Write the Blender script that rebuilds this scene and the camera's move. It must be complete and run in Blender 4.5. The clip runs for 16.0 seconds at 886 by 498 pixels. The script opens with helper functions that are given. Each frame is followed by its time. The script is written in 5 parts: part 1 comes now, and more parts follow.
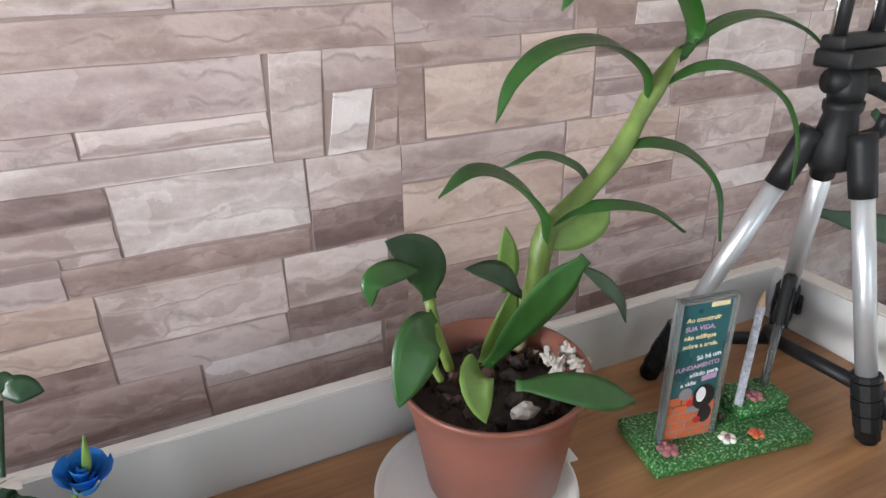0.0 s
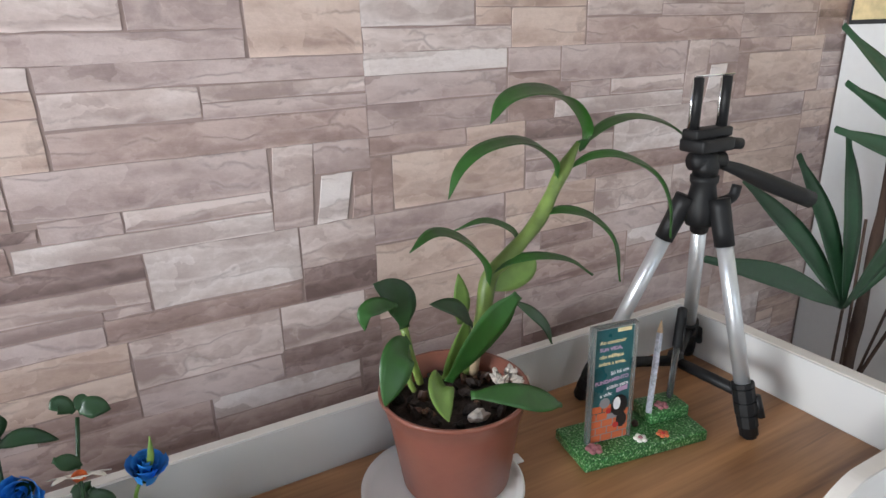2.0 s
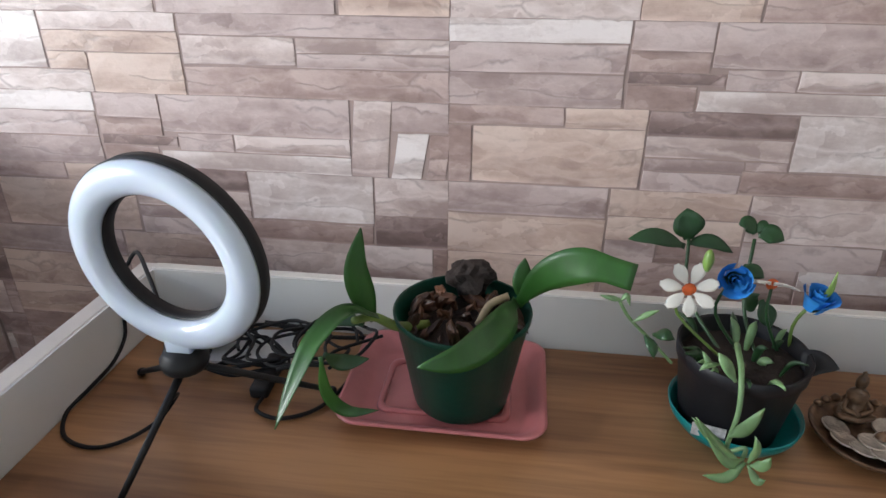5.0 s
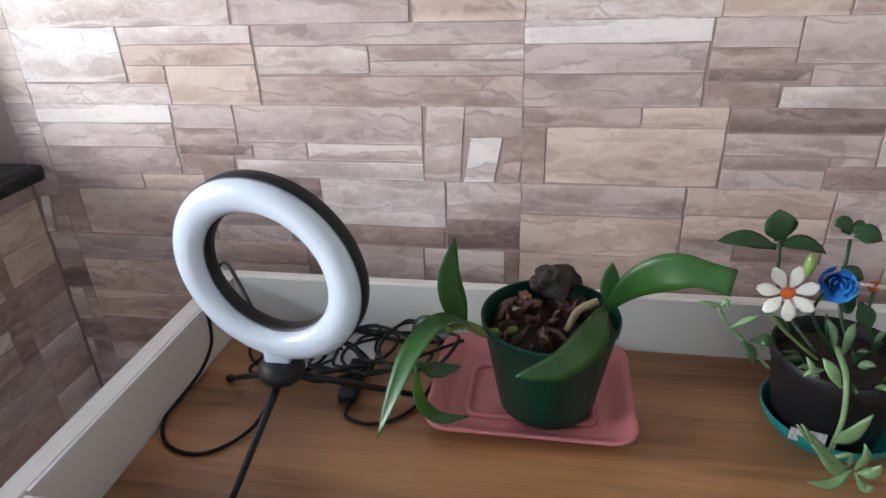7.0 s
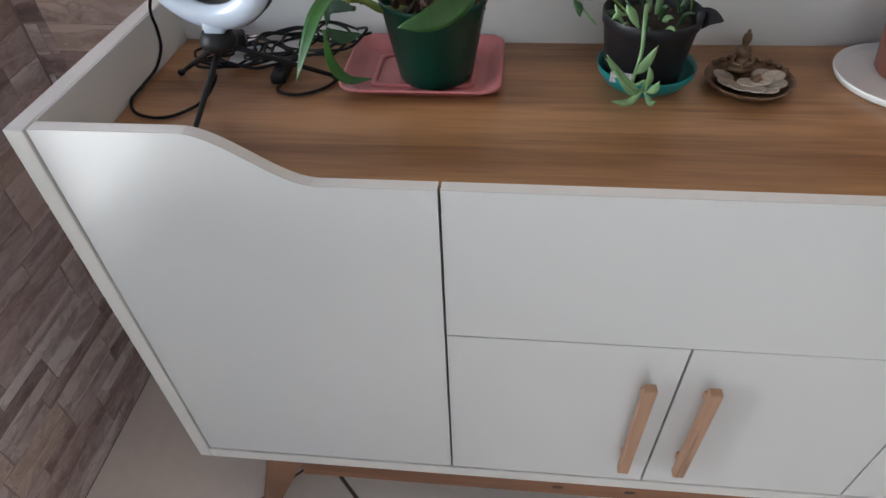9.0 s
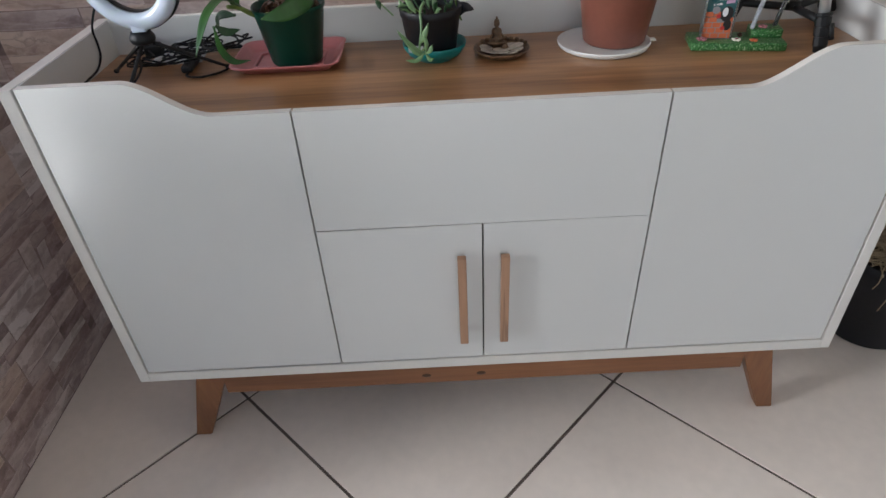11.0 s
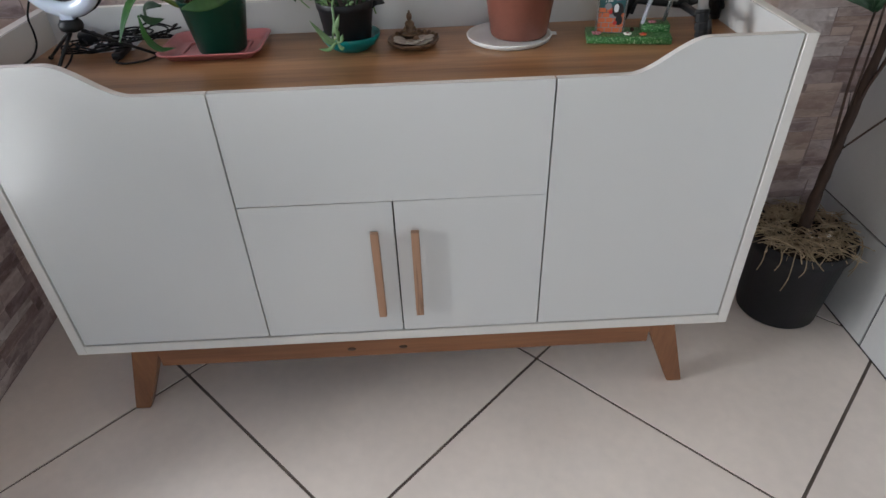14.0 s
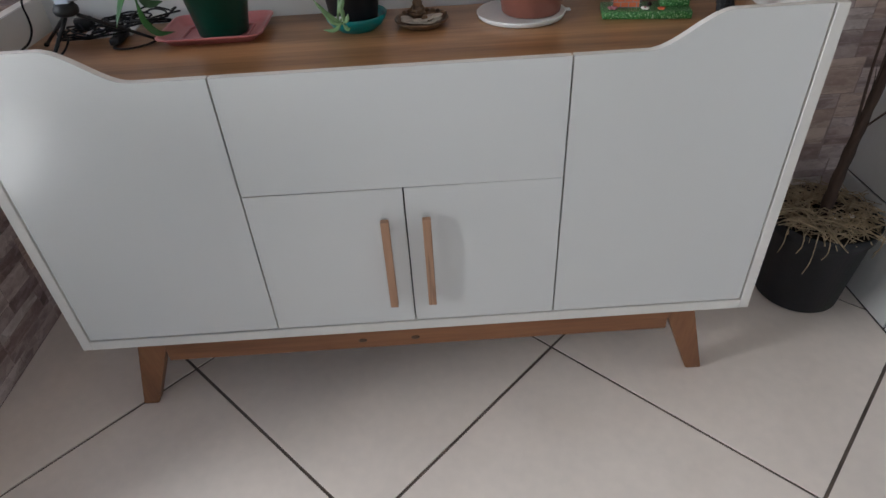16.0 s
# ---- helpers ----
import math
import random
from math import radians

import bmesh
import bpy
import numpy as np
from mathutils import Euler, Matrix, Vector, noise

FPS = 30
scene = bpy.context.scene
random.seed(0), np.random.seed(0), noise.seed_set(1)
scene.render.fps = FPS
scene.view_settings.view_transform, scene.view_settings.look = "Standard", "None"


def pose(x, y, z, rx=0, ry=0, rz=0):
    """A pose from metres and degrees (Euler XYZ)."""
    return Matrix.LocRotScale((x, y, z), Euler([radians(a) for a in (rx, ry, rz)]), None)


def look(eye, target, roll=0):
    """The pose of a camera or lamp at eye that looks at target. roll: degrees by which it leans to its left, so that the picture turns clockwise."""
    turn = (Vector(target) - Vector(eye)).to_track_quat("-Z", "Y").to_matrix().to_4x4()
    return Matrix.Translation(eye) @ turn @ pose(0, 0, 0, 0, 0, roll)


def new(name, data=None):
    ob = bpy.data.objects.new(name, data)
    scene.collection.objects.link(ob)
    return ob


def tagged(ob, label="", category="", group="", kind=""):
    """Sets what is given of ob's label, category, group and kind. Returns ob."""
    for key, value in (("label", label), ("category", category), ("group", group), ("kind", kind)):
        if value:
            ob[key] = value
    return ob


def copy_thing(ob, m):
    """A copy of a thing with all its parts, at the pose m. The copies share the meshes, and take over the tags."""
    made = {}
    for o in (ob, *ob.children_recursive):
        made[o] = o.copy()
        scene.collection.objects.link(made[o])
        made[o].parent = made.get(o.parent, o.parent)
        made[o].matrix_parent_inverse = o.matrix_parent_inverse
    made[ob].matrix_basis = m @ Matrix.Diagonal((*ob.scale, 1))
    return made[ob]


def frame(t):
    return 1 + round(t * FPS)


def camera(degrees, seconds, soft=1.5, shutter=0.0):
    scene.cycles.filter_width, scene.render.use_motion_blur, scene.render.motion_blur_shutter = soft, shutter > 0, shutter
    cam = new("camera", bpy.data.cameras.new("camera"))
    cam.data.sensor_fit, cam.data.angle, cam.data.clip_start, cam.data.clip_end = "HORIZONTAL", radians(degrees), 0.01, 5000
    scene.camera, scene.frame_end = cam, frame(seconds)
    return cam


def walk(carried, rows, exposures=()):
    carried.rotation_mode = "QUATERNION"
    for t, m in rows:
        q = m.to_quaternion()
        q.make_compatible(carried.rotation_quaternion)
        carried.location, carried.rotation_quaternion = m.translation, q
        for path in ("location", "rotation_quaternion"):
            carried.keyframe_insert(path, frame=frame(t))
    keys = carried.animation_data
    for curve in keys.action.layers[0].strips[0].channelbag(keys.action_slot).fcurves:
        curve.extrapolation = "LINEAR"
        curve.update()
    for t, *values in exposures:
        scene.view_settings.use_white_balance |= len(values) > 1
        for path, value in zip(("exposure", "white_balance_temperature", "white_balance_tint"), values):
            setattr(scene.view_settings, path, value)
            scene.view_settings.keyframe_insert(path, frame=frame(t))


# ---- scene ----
cam = camera(71.3, 16.0)
EXPOSURE = [(0.0, 2.34), (1.0, 2.14), (2.5, 2.00), (3.0, 1.86), (3.5, 1.72), (4.0, 1.60), (5.0, 1.94), (7.5, 1.95), (8.7, 1.94), (11.0, 1.78), (14.0, 1.72), (16.0, 1.56)]
PATH = [
    (0, (0.744, -0.086, 1.127), (1.482, 1.57, 0.284), -1.5),
    (0.5, (0.699, -0.145, 1.139), (1.513, 1.501, 0.347), -1.4),
    (1, (0.676, -0.192, 1.168), (1.581, 1.478, 0.544), -1.2),
    (1.5, (0.681, -0.199, 1.165), (1.554, 1.474, 0.503), -1.8),
    (2, (0.68, -0.203, 1.168), (1.58, 1.459, 0.514), -1.6),
    (2.5, (0.667, -0.2, 1.169), (1.498, 1.499, 0.52), -1.5),
    (3, (0.611, -0.215, 1.16), (1.044, 1.614, 0.476), -2.1),
    (3.5, (0.497, -0.23, 1.137), (0.587, 1.65, 0.461), -1.6),
    (4, (0.464, -0.233, 1.143), (0.384, 1.618, 0.392), -1.1),
    (4.5, (0.454, -0.227, 1.125), (0.345, 1.576, 0.267), 0.1),
    (5, (0.419, -0.233, 1.124), (0.187, 1.556, 0.26), 0.3),
    (5.2, (0.402, -0.239, 1.123), (0.065, 1.549, 0.292), -0.7),
    (7.3, (0.369, -0.236, 1.14), (0.047, 1.513, 0.225), -2.3),
    (7.5, (0.368, -0.244, 1.118), (0.063, 1.492, 0.173), -1.9),
    (8, (0.338, -0.258, 1.075), (0.192, 1.353, -0.101), 0.4),
    (8.5, (0.36, -0.307, 1.071), (0.235, 1.156, -0.286), 1.0),
    (8.7, (0.417, -0.362, 1.102), (0.214, 1.069, -0.28), -2.4),
    (10.8, (0.559, -0.805, 1.113), (0.559, 0.782, -0.105), -3.6),
    (11, (0.618, -0.84, 1.118), (0.607, 0.765, -0.077), -3.2),
    (11.5, (0.711, -0.906, 1.116), (0.749, 0.712, -0.06), -2.7),
    (12, (0.741, -0.938, 1.129), (0.773, 0.695, -0.025), -2.8),
    (12.5, (0.755, -0.941, 1.128), (0.821, 0.693, -0.024), -3.5),
    (13, (0.747, -0.943, 1.125), (0.791, 0.686, -0.035), -3.0),
    (13.5, (0.749, -0.942, 1.122), (0.807, 0.688, -0.037), -2.4),
    (14, (0.748, -0.937, 1.119), (0.781, 0.674, -0.065), -2.1),
    (14.5, (0.742, -0.935, 1.119), (0.782, 0.673, -0.07), -1.4),
    (15, (0.742, -0.937, 1.117), (0.763, 0.673, -0.07), -1.9),
    (15.5, (0.743, -0.931, 1.116), (0.762, 0.67, -0.082), -2.1),
    (16, (0.735, -0.906, 1.097), (0.749, 0.682, -0.119), -3.4),
]
walk(cam, [(t, look(eye, target, roll)) for t, eye, target, roll in PATH], EXPOSURE)

# ---- world and light ----
world = bpy.data.worlds.new("sky")
scene.world = world
world.use_nodes = True
wn = world.node_tree.nodes
sky = wn.new("ShaderNodeTexSky")
sky.sky_type, sky.sun_disc = 'NISHITA', False
sky.sun_elevation, sky.sun_rotation = radians(55), radians(0)
world.node_tree.links.new(sky.outputs[0], wn["Background"].inputs[0])
wn["Background"].inputs[1].default_value = 0.06


def light_panel(name, at, target, sx, sy, watts, colour):
    """Area light that shines in through an opening: window daylight, or fill added behind."""
    d = bpy.data.lights.new(name, 'AREA')
    d.shape, d.size, d.size_y, d.energy, d.color = 'RECTANGLE', sx, sy, watts, colour
    ob = new(name, d)
    ob.matrix_world = look(at, target)
    return ob


sun = bpy.data.lights.new("sun", 'SUN')
sun.energy, sun.angle, sun.color = 5.0, radians(0.5), (1.0, 0.95, 0.88)
new("sun", sun).matrix_world = look((0, 5, 7.1), (0, 0, 0))
light_panel("window_daylight", (-2.40, -0.75, 1.42), (1.0, 0.25, 1.05), 1.2, 0.8, 35, (0.945, 0.975, 1.0))
# fill light added from behind, shining in through the added rear opening
light_panel("rear_fill", (0.9, -3.55, 1.15), (0.75, 0.0, 0.4), 1.7, 1.7, 2.5, (0.96, 0.98, 1.0))

# ---- materials ----


def nodes_of(name):
    m = bpy.data.materials.new(name)
    m.use_nodes = True
    return m, m.node_tree.nodes, m.node_tree.links, m.node_tree.nodes["Principled BSDF"]


def mat(name, base, rough=0.5, metal=0.0, var=0.14, coarse=9.0, fine=90.0, bump=0.08, stretch=(1, 1, 1), wet=0.0, sss=0.0, trans=0.0, alpha=1.0, per_object=0.0, spec=0.5, rvar=0.03):
    """A plain surface with drift at two scales in colour and gloss, and fine relief."""
    m, n, l, p = nodes_of(name)
    co, mp = n.new("ShaderNodeTexCoord"), n.new("ShaderNodeMapping")
    mp.inputs["Scale"].default_value = stretch
    l.new(co.outputs["Object"], mp.inputs["Vector"])
    a, b = n.new("ShaderNodeTexNoise"), n.new("ShaderNodeTexNoise")
    a.inputs["Scale"].default_value, b.inputs["Scale"].default_value = coarse, fine
    a.inputs["Detail"].default_value, b.inputs["Detail"].default_value = 4, 3
    l.new(mp.outputs[0], a.inputs["Vector"]), l.new(mp.outputs[0], b.inputs["Vector"])
    mix = n.new("ShaderNodeMath")
    mix.operation = 'MULTIPLY_ADD'
    l.new(b.outputs["Fac"], mix.inputs[0])
    mix.inputs[1].default_value = 0.45
    l.new(a.outputs["Fac"], mix.inputs[2])
    ramp = n.new("ShaderNodeValToRGB")
    lo, hi = [min(1, c * (1 - var)) for c in base], [min(1, c * (1 + var)) for c in base]
    ramp.color_ramp.elements[0].position, ramp.color_ramp.elements[1].position = 0.45, 1.0
    ramp.color_ramp.elements[0].color, ramp.color_ramp.elements[1].color = (*lo, 1), (*hi, 1)
    l.new(mix.outputs[0], ramp.inputs["Fac"])
    out = ramp.outputs["Color"]
    if per_object:
        info, hsv, mr = n.new("ShaderNodeObjectInfo"), n.new("ShaderNodeHueSaturation"), n.new("ShaderNodeMapRange")
        mr.inputs["To Min"].default_value, mr.inputs["To Max"].default_value = 1 - per_object, 1 + per_object
        l.new(info.outputs["Random"], mr.inputs["Value"])
        l.new(mr.outputs[0], hsv.inputs["Value"]), l.new(out, hsv.inputs["Color"])
        out = hsv.outputs["Color"]
    l.new(out, p.inputs["Base Color"])
    rr = n.new("ShaderNodeMapRange")
    rr.inputs["To Min"].default_value, rr.inputs["To Max"].default_value = max(0.02, rough - rvar), min(1, rough + rvar)
    l.new(a.outputs["Fac"], rr.inputs["Value"]), l.new(rr.outputs[0], p.inputs["Roughness"])
    bm_ = n.new("ShaderNodeBump")
    bm_.inputs["Strength"].default_value, bm_.inputs["Distance"].default_value = bump, 0.004
    l.new(mix.outputs[0], bm_.inputs["Height"]), l.new(bm_.outputs[0], p.inputs["Normal"])
    p.inputs["Metallic"].default_value, p.inputs["Coat Weight"].default_value = metal, wet
    p.inputs["Coat Roughness"].default_value, p.inputs["Specular IOR Level"].default_value = 0.15, spec
    if sss:
        p.inputs["Subsurface Weight"].default_value, p.inputs["Subsurface Radius"].default_value, p.inputs["Subsurface Scale"].default_value = sss, (0.5, 0.8, 0.2), 0.004
    p.inputs["Transmission Weight"].default_value, p.inputs["Alpha"].default_value = trans, alpha
    return m


def wood(name, dark, light, rough, axis, scale=1.0):
    """Straight-grained wood; the grain runs along the axis."""
    m, n, l, p = nodes_of(name)
    co, mp = n.new("ShaderNodeTexCoord"), n.new("ShaderNodeMapping")
    st = [26.0 * scale] * 3
    st[axis] = 1.6 * scale
    mp.inputs["Scale"].default_value = st
    l.new(co.outputs["Object"], mp.inputs["Vector"])
    a, b = n.new("ShaderNodeTexNoise"), n.new("ShaderNodeTexNoise")
    a.inputs["Scale"].default_value, a.inputs["Detail"].default_value, a.inputs["Distortion"].default_value = 1.0, 6, 0.6
    b.inputs["Scale"].default_value, b.inputs["Detail"].default_value = 7.0, 4
    l.new(mp.outputs[0], a.inputs["Vector"]), l.new(mp.outputs[0], b.inputs["Vector"])
    s = n.new("ShaderNodeMath")
    s.operation = 'MULTIPLY_ADD'
    s.inputs[1].default_value = 0.4
    l.new(b.outputs["Fac"], s.inputs[0]), l.new(a.outputs["Fac"], s.inputs[2])
    r = n.new("ShaderNodeValToRGB")
    r.color_ramp.elements[0].position, r.color_ramp.elements[1].position = 0.45, 0.92
    r.color_ramp.elements[0].color, r.color_ramp.elements[1].color = (*dark, 1), (*light, 1)
    l.new(s.outputs[0], r.inputs["Fac"])
    # broad drift of tone, and short dark pores along the grain
    drift, pores, tone, dots = n.new("ShaderNodeTexNoise"), n.new("ShaderNodeTexNoise"), n.new("ShaderNodeMapRange"), n.new("ShaderNodeMapRange")
    drift.inputs["Scale"].default_value, drift.inputs["Detail"].default_value = 0.22, 3
    pores.inputs["Scale"].default_value, pores.inputs["Detail"].default_value = 3.2, 2
    l.new(mp.outputs[0], drift.inputs["Vector"]), l.new(mp.outputs[0], pores.inputs["Vector"])
    for k, lo, hi, a0, a1 in ((tone, 0.3, 0.7, 0.80, 1.15), (dots, 0.66, 0.74, 1.0, 0.62)):
        for key, v in (("From Min", lo), ("From Max", hi), ("To Min", a0), ("To Max", a1)):
            k.inputs[key].default_value = v
    l.new(drift.outputs["Fac"], tone.inputs["Value"]), l.new(pores.outputs["Fac"], dots.inputs["Value"])
    shade, hsv = n.new("ShaderNodeMath"), n.new("ShaderNodeHueSaturation")
    shade.operation = 'MULTIPLY'
    l.new(tone.outputs[0], shade.inputs[0]), l.new(dots.outputs[0], shade.inputs[1])
    l.new(shade.outputs[0], hsv.inputs["Value"]), l.new(r.outputs[0], hsv.inputs["Color"]), l.new(hsv.outputs[0], p.inputs["Base Color"])
    bp = n.new("ShaderNodeBump")
    bp.inputs["Strength"].default_value, bp.inputs["Distance"].default_value = 0.12, 0.002
    l.new(s.outputs[0], bp.inputs["Height"]), l.new(bp.outputs[0], p.inputs["Normal"])
    p.inputs["Roughness"].default_value = rough
    return m


def stone_paper(name, base, light, dark):
    """Printed stone: bedded streaks, blotches and chipped cracks, with the print's edge highlights and shading put into
    the colour; the paper itself is nearly flat.
    """
    m, n, l, p = nodes_of(name)

    def math_node(op, x, y=None, z=None):
        k = n.new("ShaderNodeMath")
        k.operation = op
        for slot, val in enumerate((x, y, z)):
            if val is None:
                continue
            if isinstance(val, (int, float)):
                k.inputs[slot].default_value = val
            else:
                l.new(val, k.inputs[slot])
        return k.outputs[0]

    def attribute(key):
        k = n.new("ShaderNodeAttribute")
        k.attribute_name = key
        return k.outputs["Fac"]

    def grain(scale, stretch, detail, distortion=0.0, rough=0.5):
        mp, k = n.new("ShaderNodeMapping"), n.new("ShaderNodeTexNoise")
        mp.inputs["Scale"].default_value = stretch
        l.new(where, mp.inputs["Vector"])
        k.inputs["Scale"].default_value, k.inputs["Detail"].default_value = scale, detail
        k.inputs["Distortion"].default_value, k.inputs["Roughness"].default_value = distortion, rough
        l.new(mp.outputs[0], k.inputs["Vector"])
        return k.outputs["Fac"]

    def ranged(value, lo, hi, to_lo, to_hi):
        k = n.new("ShaderNodeMapRange")
        for key, v in (("From Min", lo), ("From Max", hi), ("To Min", to_lo), ("To Max", to_hi)):
            k.inputs[key].default_value = v
        l.new(value, k.inputs["Value"])
        return k.outputs[0]

    def tinted(colour, other, factor, blend='MIX'):
        k = n.new("ShaderNodeMix")
        k.data_type, k.blend_type = 'RGBA', blend
        l.new(factor, k.inputs["Factor"])
        l.new(colour, k.inputs["A"])
        if isinstance(other, tuple):
            k.inputs["B"].default_value = (*other, 1)
        else:
            l.new(other, k.inputs["B"])
        return k.outputs["Result"]

    co, off, vec = n.new("ShaderNodeTexCoord"), n.new("ShaderNodeCombineXYZ"), n.new("ShaderNodeVectorMath")
    seed, up = attribute("seed"), attribute("up")
    l.new(math_node('MULTIPLY', seed, 7.3), off.inputs[0]), l.new(math_node('MULTIPLY', seed, 3.1), off.inputs[1]), l.new(math_node('MULTIPLY', seed, 5.7), off.inputs[2])
    l.new(co.outputs["Object"], vec.inputs[0]), l.new(off.outputs[0], vec.inputs[1])
    where = vec.outputs[0]
    def facets(scale, stretch, warp):
        """Broken faces: cells of a warped lattice, each with a tone of its own, and the way to the nearest edge."""
        mp, jag, mixed = n.new("ShaderNodeMapping"), n.new("ShaderNodeTexNoise"), n.new("ShaderNodeVectorMath")
        mp.inputs["Scale"].default_value = stretch
        l.new(where, mp.inputs["Vector"]), l.new(where, jag.inputs["Vector"])
        jag.inputs["Scale"].default_value, jag.inputs["Detail"].default_value = scale * 1.6, 5
        mixed.operation = 'MULTIPLY_ADD'
        mixed.inputs[1].default_value = (warp, warp, warp)
        l.new(jag.outputs["Color"], mixed.inputs[0]), l.new(mp.outputs[0], mixed.inputs[2])
        out = []
        for feature, socket in (('F1', "Color"), ('DISTANCE_TO_EDGE', "Distance")):
            k = n.new("ShaderNodeTexVoronoi")
            k.feature = feature
            k.inputs["Scale"].default_value = scale
            l.new(mixed.outputs[0], k.inputs["Vector"])
            out.append(k.outputs[socket])
        grey = n.new("ShaderNodeSeparateColor")
        l.new(out[0], grey.inputs[0])
        return grey.outputs[0], out[1]

    beds = grain(11.0, (0.7, 1, 2.6), 6, 0.5, 0.58)
    blotch = grain(21.0, (0.9, 1, 1.3), 6, 0.3, 0.6)
    fine = grain(150.0, (0.7, 1, 1.2), 4, 0.0, 0.65)
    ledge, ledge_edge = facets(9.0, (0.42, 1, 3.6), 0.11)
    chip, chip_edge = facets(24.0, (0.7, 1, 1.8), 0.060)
    # tone: broken faces over beds and blotches, plus printed shading, lighter or darker towards one long edge
    printed_shading = math_node('MULTIPLY', math_node('SUBTRACT', up, 0.5), math_node('MULTIPLY_ADD', seed, 0.40, -0.06))
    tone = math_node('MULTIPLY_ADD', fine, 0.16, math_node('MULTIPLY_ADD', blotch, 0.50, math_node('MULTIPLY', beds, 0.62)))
    tone = math_node('ADD', math_node('MULTIPLY_ADD', ledge, 0.26, math_node('MULTIPLY_ADD', chip, 0.14, math_node('SUBTRACT', tone, 0.07))), printed_shading)
    r = n.new("ShaderNodeValToRGB")
    e = r.color_ramp.elements
    e[0].position, e[1].position = 0.59, 0.93
    e[0].color, e[1].color = (*dark, 1), (*light, 1)
    mid = e.new(0.76)
    mid.color = (*base, 1)
    l.new(tone, r.inputs["Fac"])
    # edges of the broken faces: printed shadow lines on some stretches, pale chipped highlights on others
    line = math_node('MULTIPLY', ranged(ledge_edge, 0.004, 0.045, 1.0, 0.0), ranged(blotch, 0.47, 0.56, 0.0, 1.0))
    edge_highlight = math_node('MULTIPLY', ranged(ledge_edge, 0.010, 0.110, 1.0, 0.0), ranged(beds, 0.56, 0.48, 0.0, 1.0))
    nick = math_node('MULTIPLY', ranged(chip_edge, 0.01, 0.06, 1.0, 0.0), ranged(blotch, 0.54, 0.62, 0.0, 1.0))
    colour = tinted(r.outputs["Color"], light, math_node('MULTIPLY', edge_highlight, 0.55))
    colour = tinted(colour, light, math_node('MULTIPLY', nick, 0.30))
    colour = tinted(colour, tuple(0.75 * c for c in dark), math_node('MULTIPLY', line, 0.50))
    # printed highlight: a pale rim put into the colour along some of the long edges
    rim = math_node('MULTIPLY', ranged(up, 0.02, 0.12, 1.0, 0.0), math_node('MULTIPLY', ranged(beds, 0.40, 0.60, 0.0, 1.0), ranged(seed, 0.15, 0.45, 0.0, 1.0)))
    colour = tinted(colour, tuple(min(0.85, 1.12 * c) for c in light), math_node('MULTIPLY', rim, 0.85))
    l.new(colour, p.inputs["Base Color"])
    bp = n.new("ShaderNodeBump")
    bp.inputs["Strength"].default_value, bp.inputs["Distance"].default_value = 0.28, 0.003
    l.new(math_node('MULTIPLY_ADD', line, -0.4, math_node('ADD', fine, math_node('ADD', blotch, math_node('MULTIPLY', ledge, 0.6)))), bp.inputs["Height"]), l.new(bp.outputs[0], p.inputs["Normal"])
    l.new(ranged(blotch, 0.3, 0.7, 0.34, 0.46), p.inputs["Roughness"])
    p.inputs["Specular IOR Level"].default_value = 0.75
    return m


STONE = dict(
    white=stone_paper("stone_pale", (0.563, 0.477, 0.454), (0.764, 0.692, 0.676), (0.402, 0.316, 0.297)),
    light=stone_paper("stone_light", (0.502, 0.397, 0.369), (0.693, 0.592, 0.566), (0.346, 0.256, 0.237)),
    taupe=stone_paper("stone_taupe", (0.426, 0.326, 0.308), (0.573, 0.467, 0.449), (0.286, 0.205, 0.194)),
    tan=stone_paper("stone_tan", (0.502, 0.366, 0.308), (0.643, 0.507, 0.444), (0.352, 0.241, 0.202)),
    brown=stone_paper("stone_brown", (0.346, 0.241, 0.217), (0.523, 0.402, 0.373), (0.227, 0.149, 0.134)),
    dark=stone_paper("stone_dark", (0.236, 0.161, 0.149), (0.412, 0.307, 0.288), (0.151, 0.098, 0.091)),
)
M_JOINT = mat("wallpaper_joint", (0.34, 0.255, 0.235), 0.7)
M_PLASTER = mat("white_plaster", (0.72, 0.70, 0.66), 0.8, var=0.05, bump=0.15)
M_FLOOR_TILE = mat("cream_porcelain", (0.83, 0.735, 0.665), 0.22, var=0.06, coarse=5, fine=40, bump=0.02, per_object=0.025)
M_WALL_TILE = mat("white_wall_tile", (0.66, 0.66, 0.66), 0.25, var=0.04, coarse=4, bump=0.02)
M_GROUT = mat("brown_grout", (0.155, 0.122, 0.105), 0.9, var=0.3, fine=200)
M_BLACK_GROUT = mat("black_grout", (0.03, 0.03, 0.032), 0.8)
M_BORDER = mat("cream_border_tile", (0.62, 0.50, 0.28), 0.3, var=0.35, coarse=30)
M_GRANITE = mat("black_granite", (0.018, 0.018, 0.02), 0.18, var=0.6, fine=300)
M_FRAME = mat("white_window_frame", (0.75, 0.77, 0.78), 0.35, var=0.04)
M_ADDED_GROUND = mat("pale_added_ground", (0.68, 0.71, 0.74), 0.8, var=0.12, coarse=3)
M_GASKET = mat("black_gasket", (0.02, 0.02, 0.02), 0.6)
M_WHITE = mat("satin_white_lacquer", (0.665, 0.665, 0.655), 0.24, var=0.0, coarse=2, fine=60, bump=0.0, rvar=0.0, wet=0.7)
M_EDGE = mat("cream_edge_band", (0.72, 0.69, 0.65), 0.4, var=0.05, bump=0.03)
M_INSIDE = mat("dark_gap_backing", (0.05, 0.05, 0.05), 0.8)
M_TOP = wood("brown_wood_top", (0.158, 0.068, 0.029), (0.430, 0.224, 0.102), 0.30, 0)
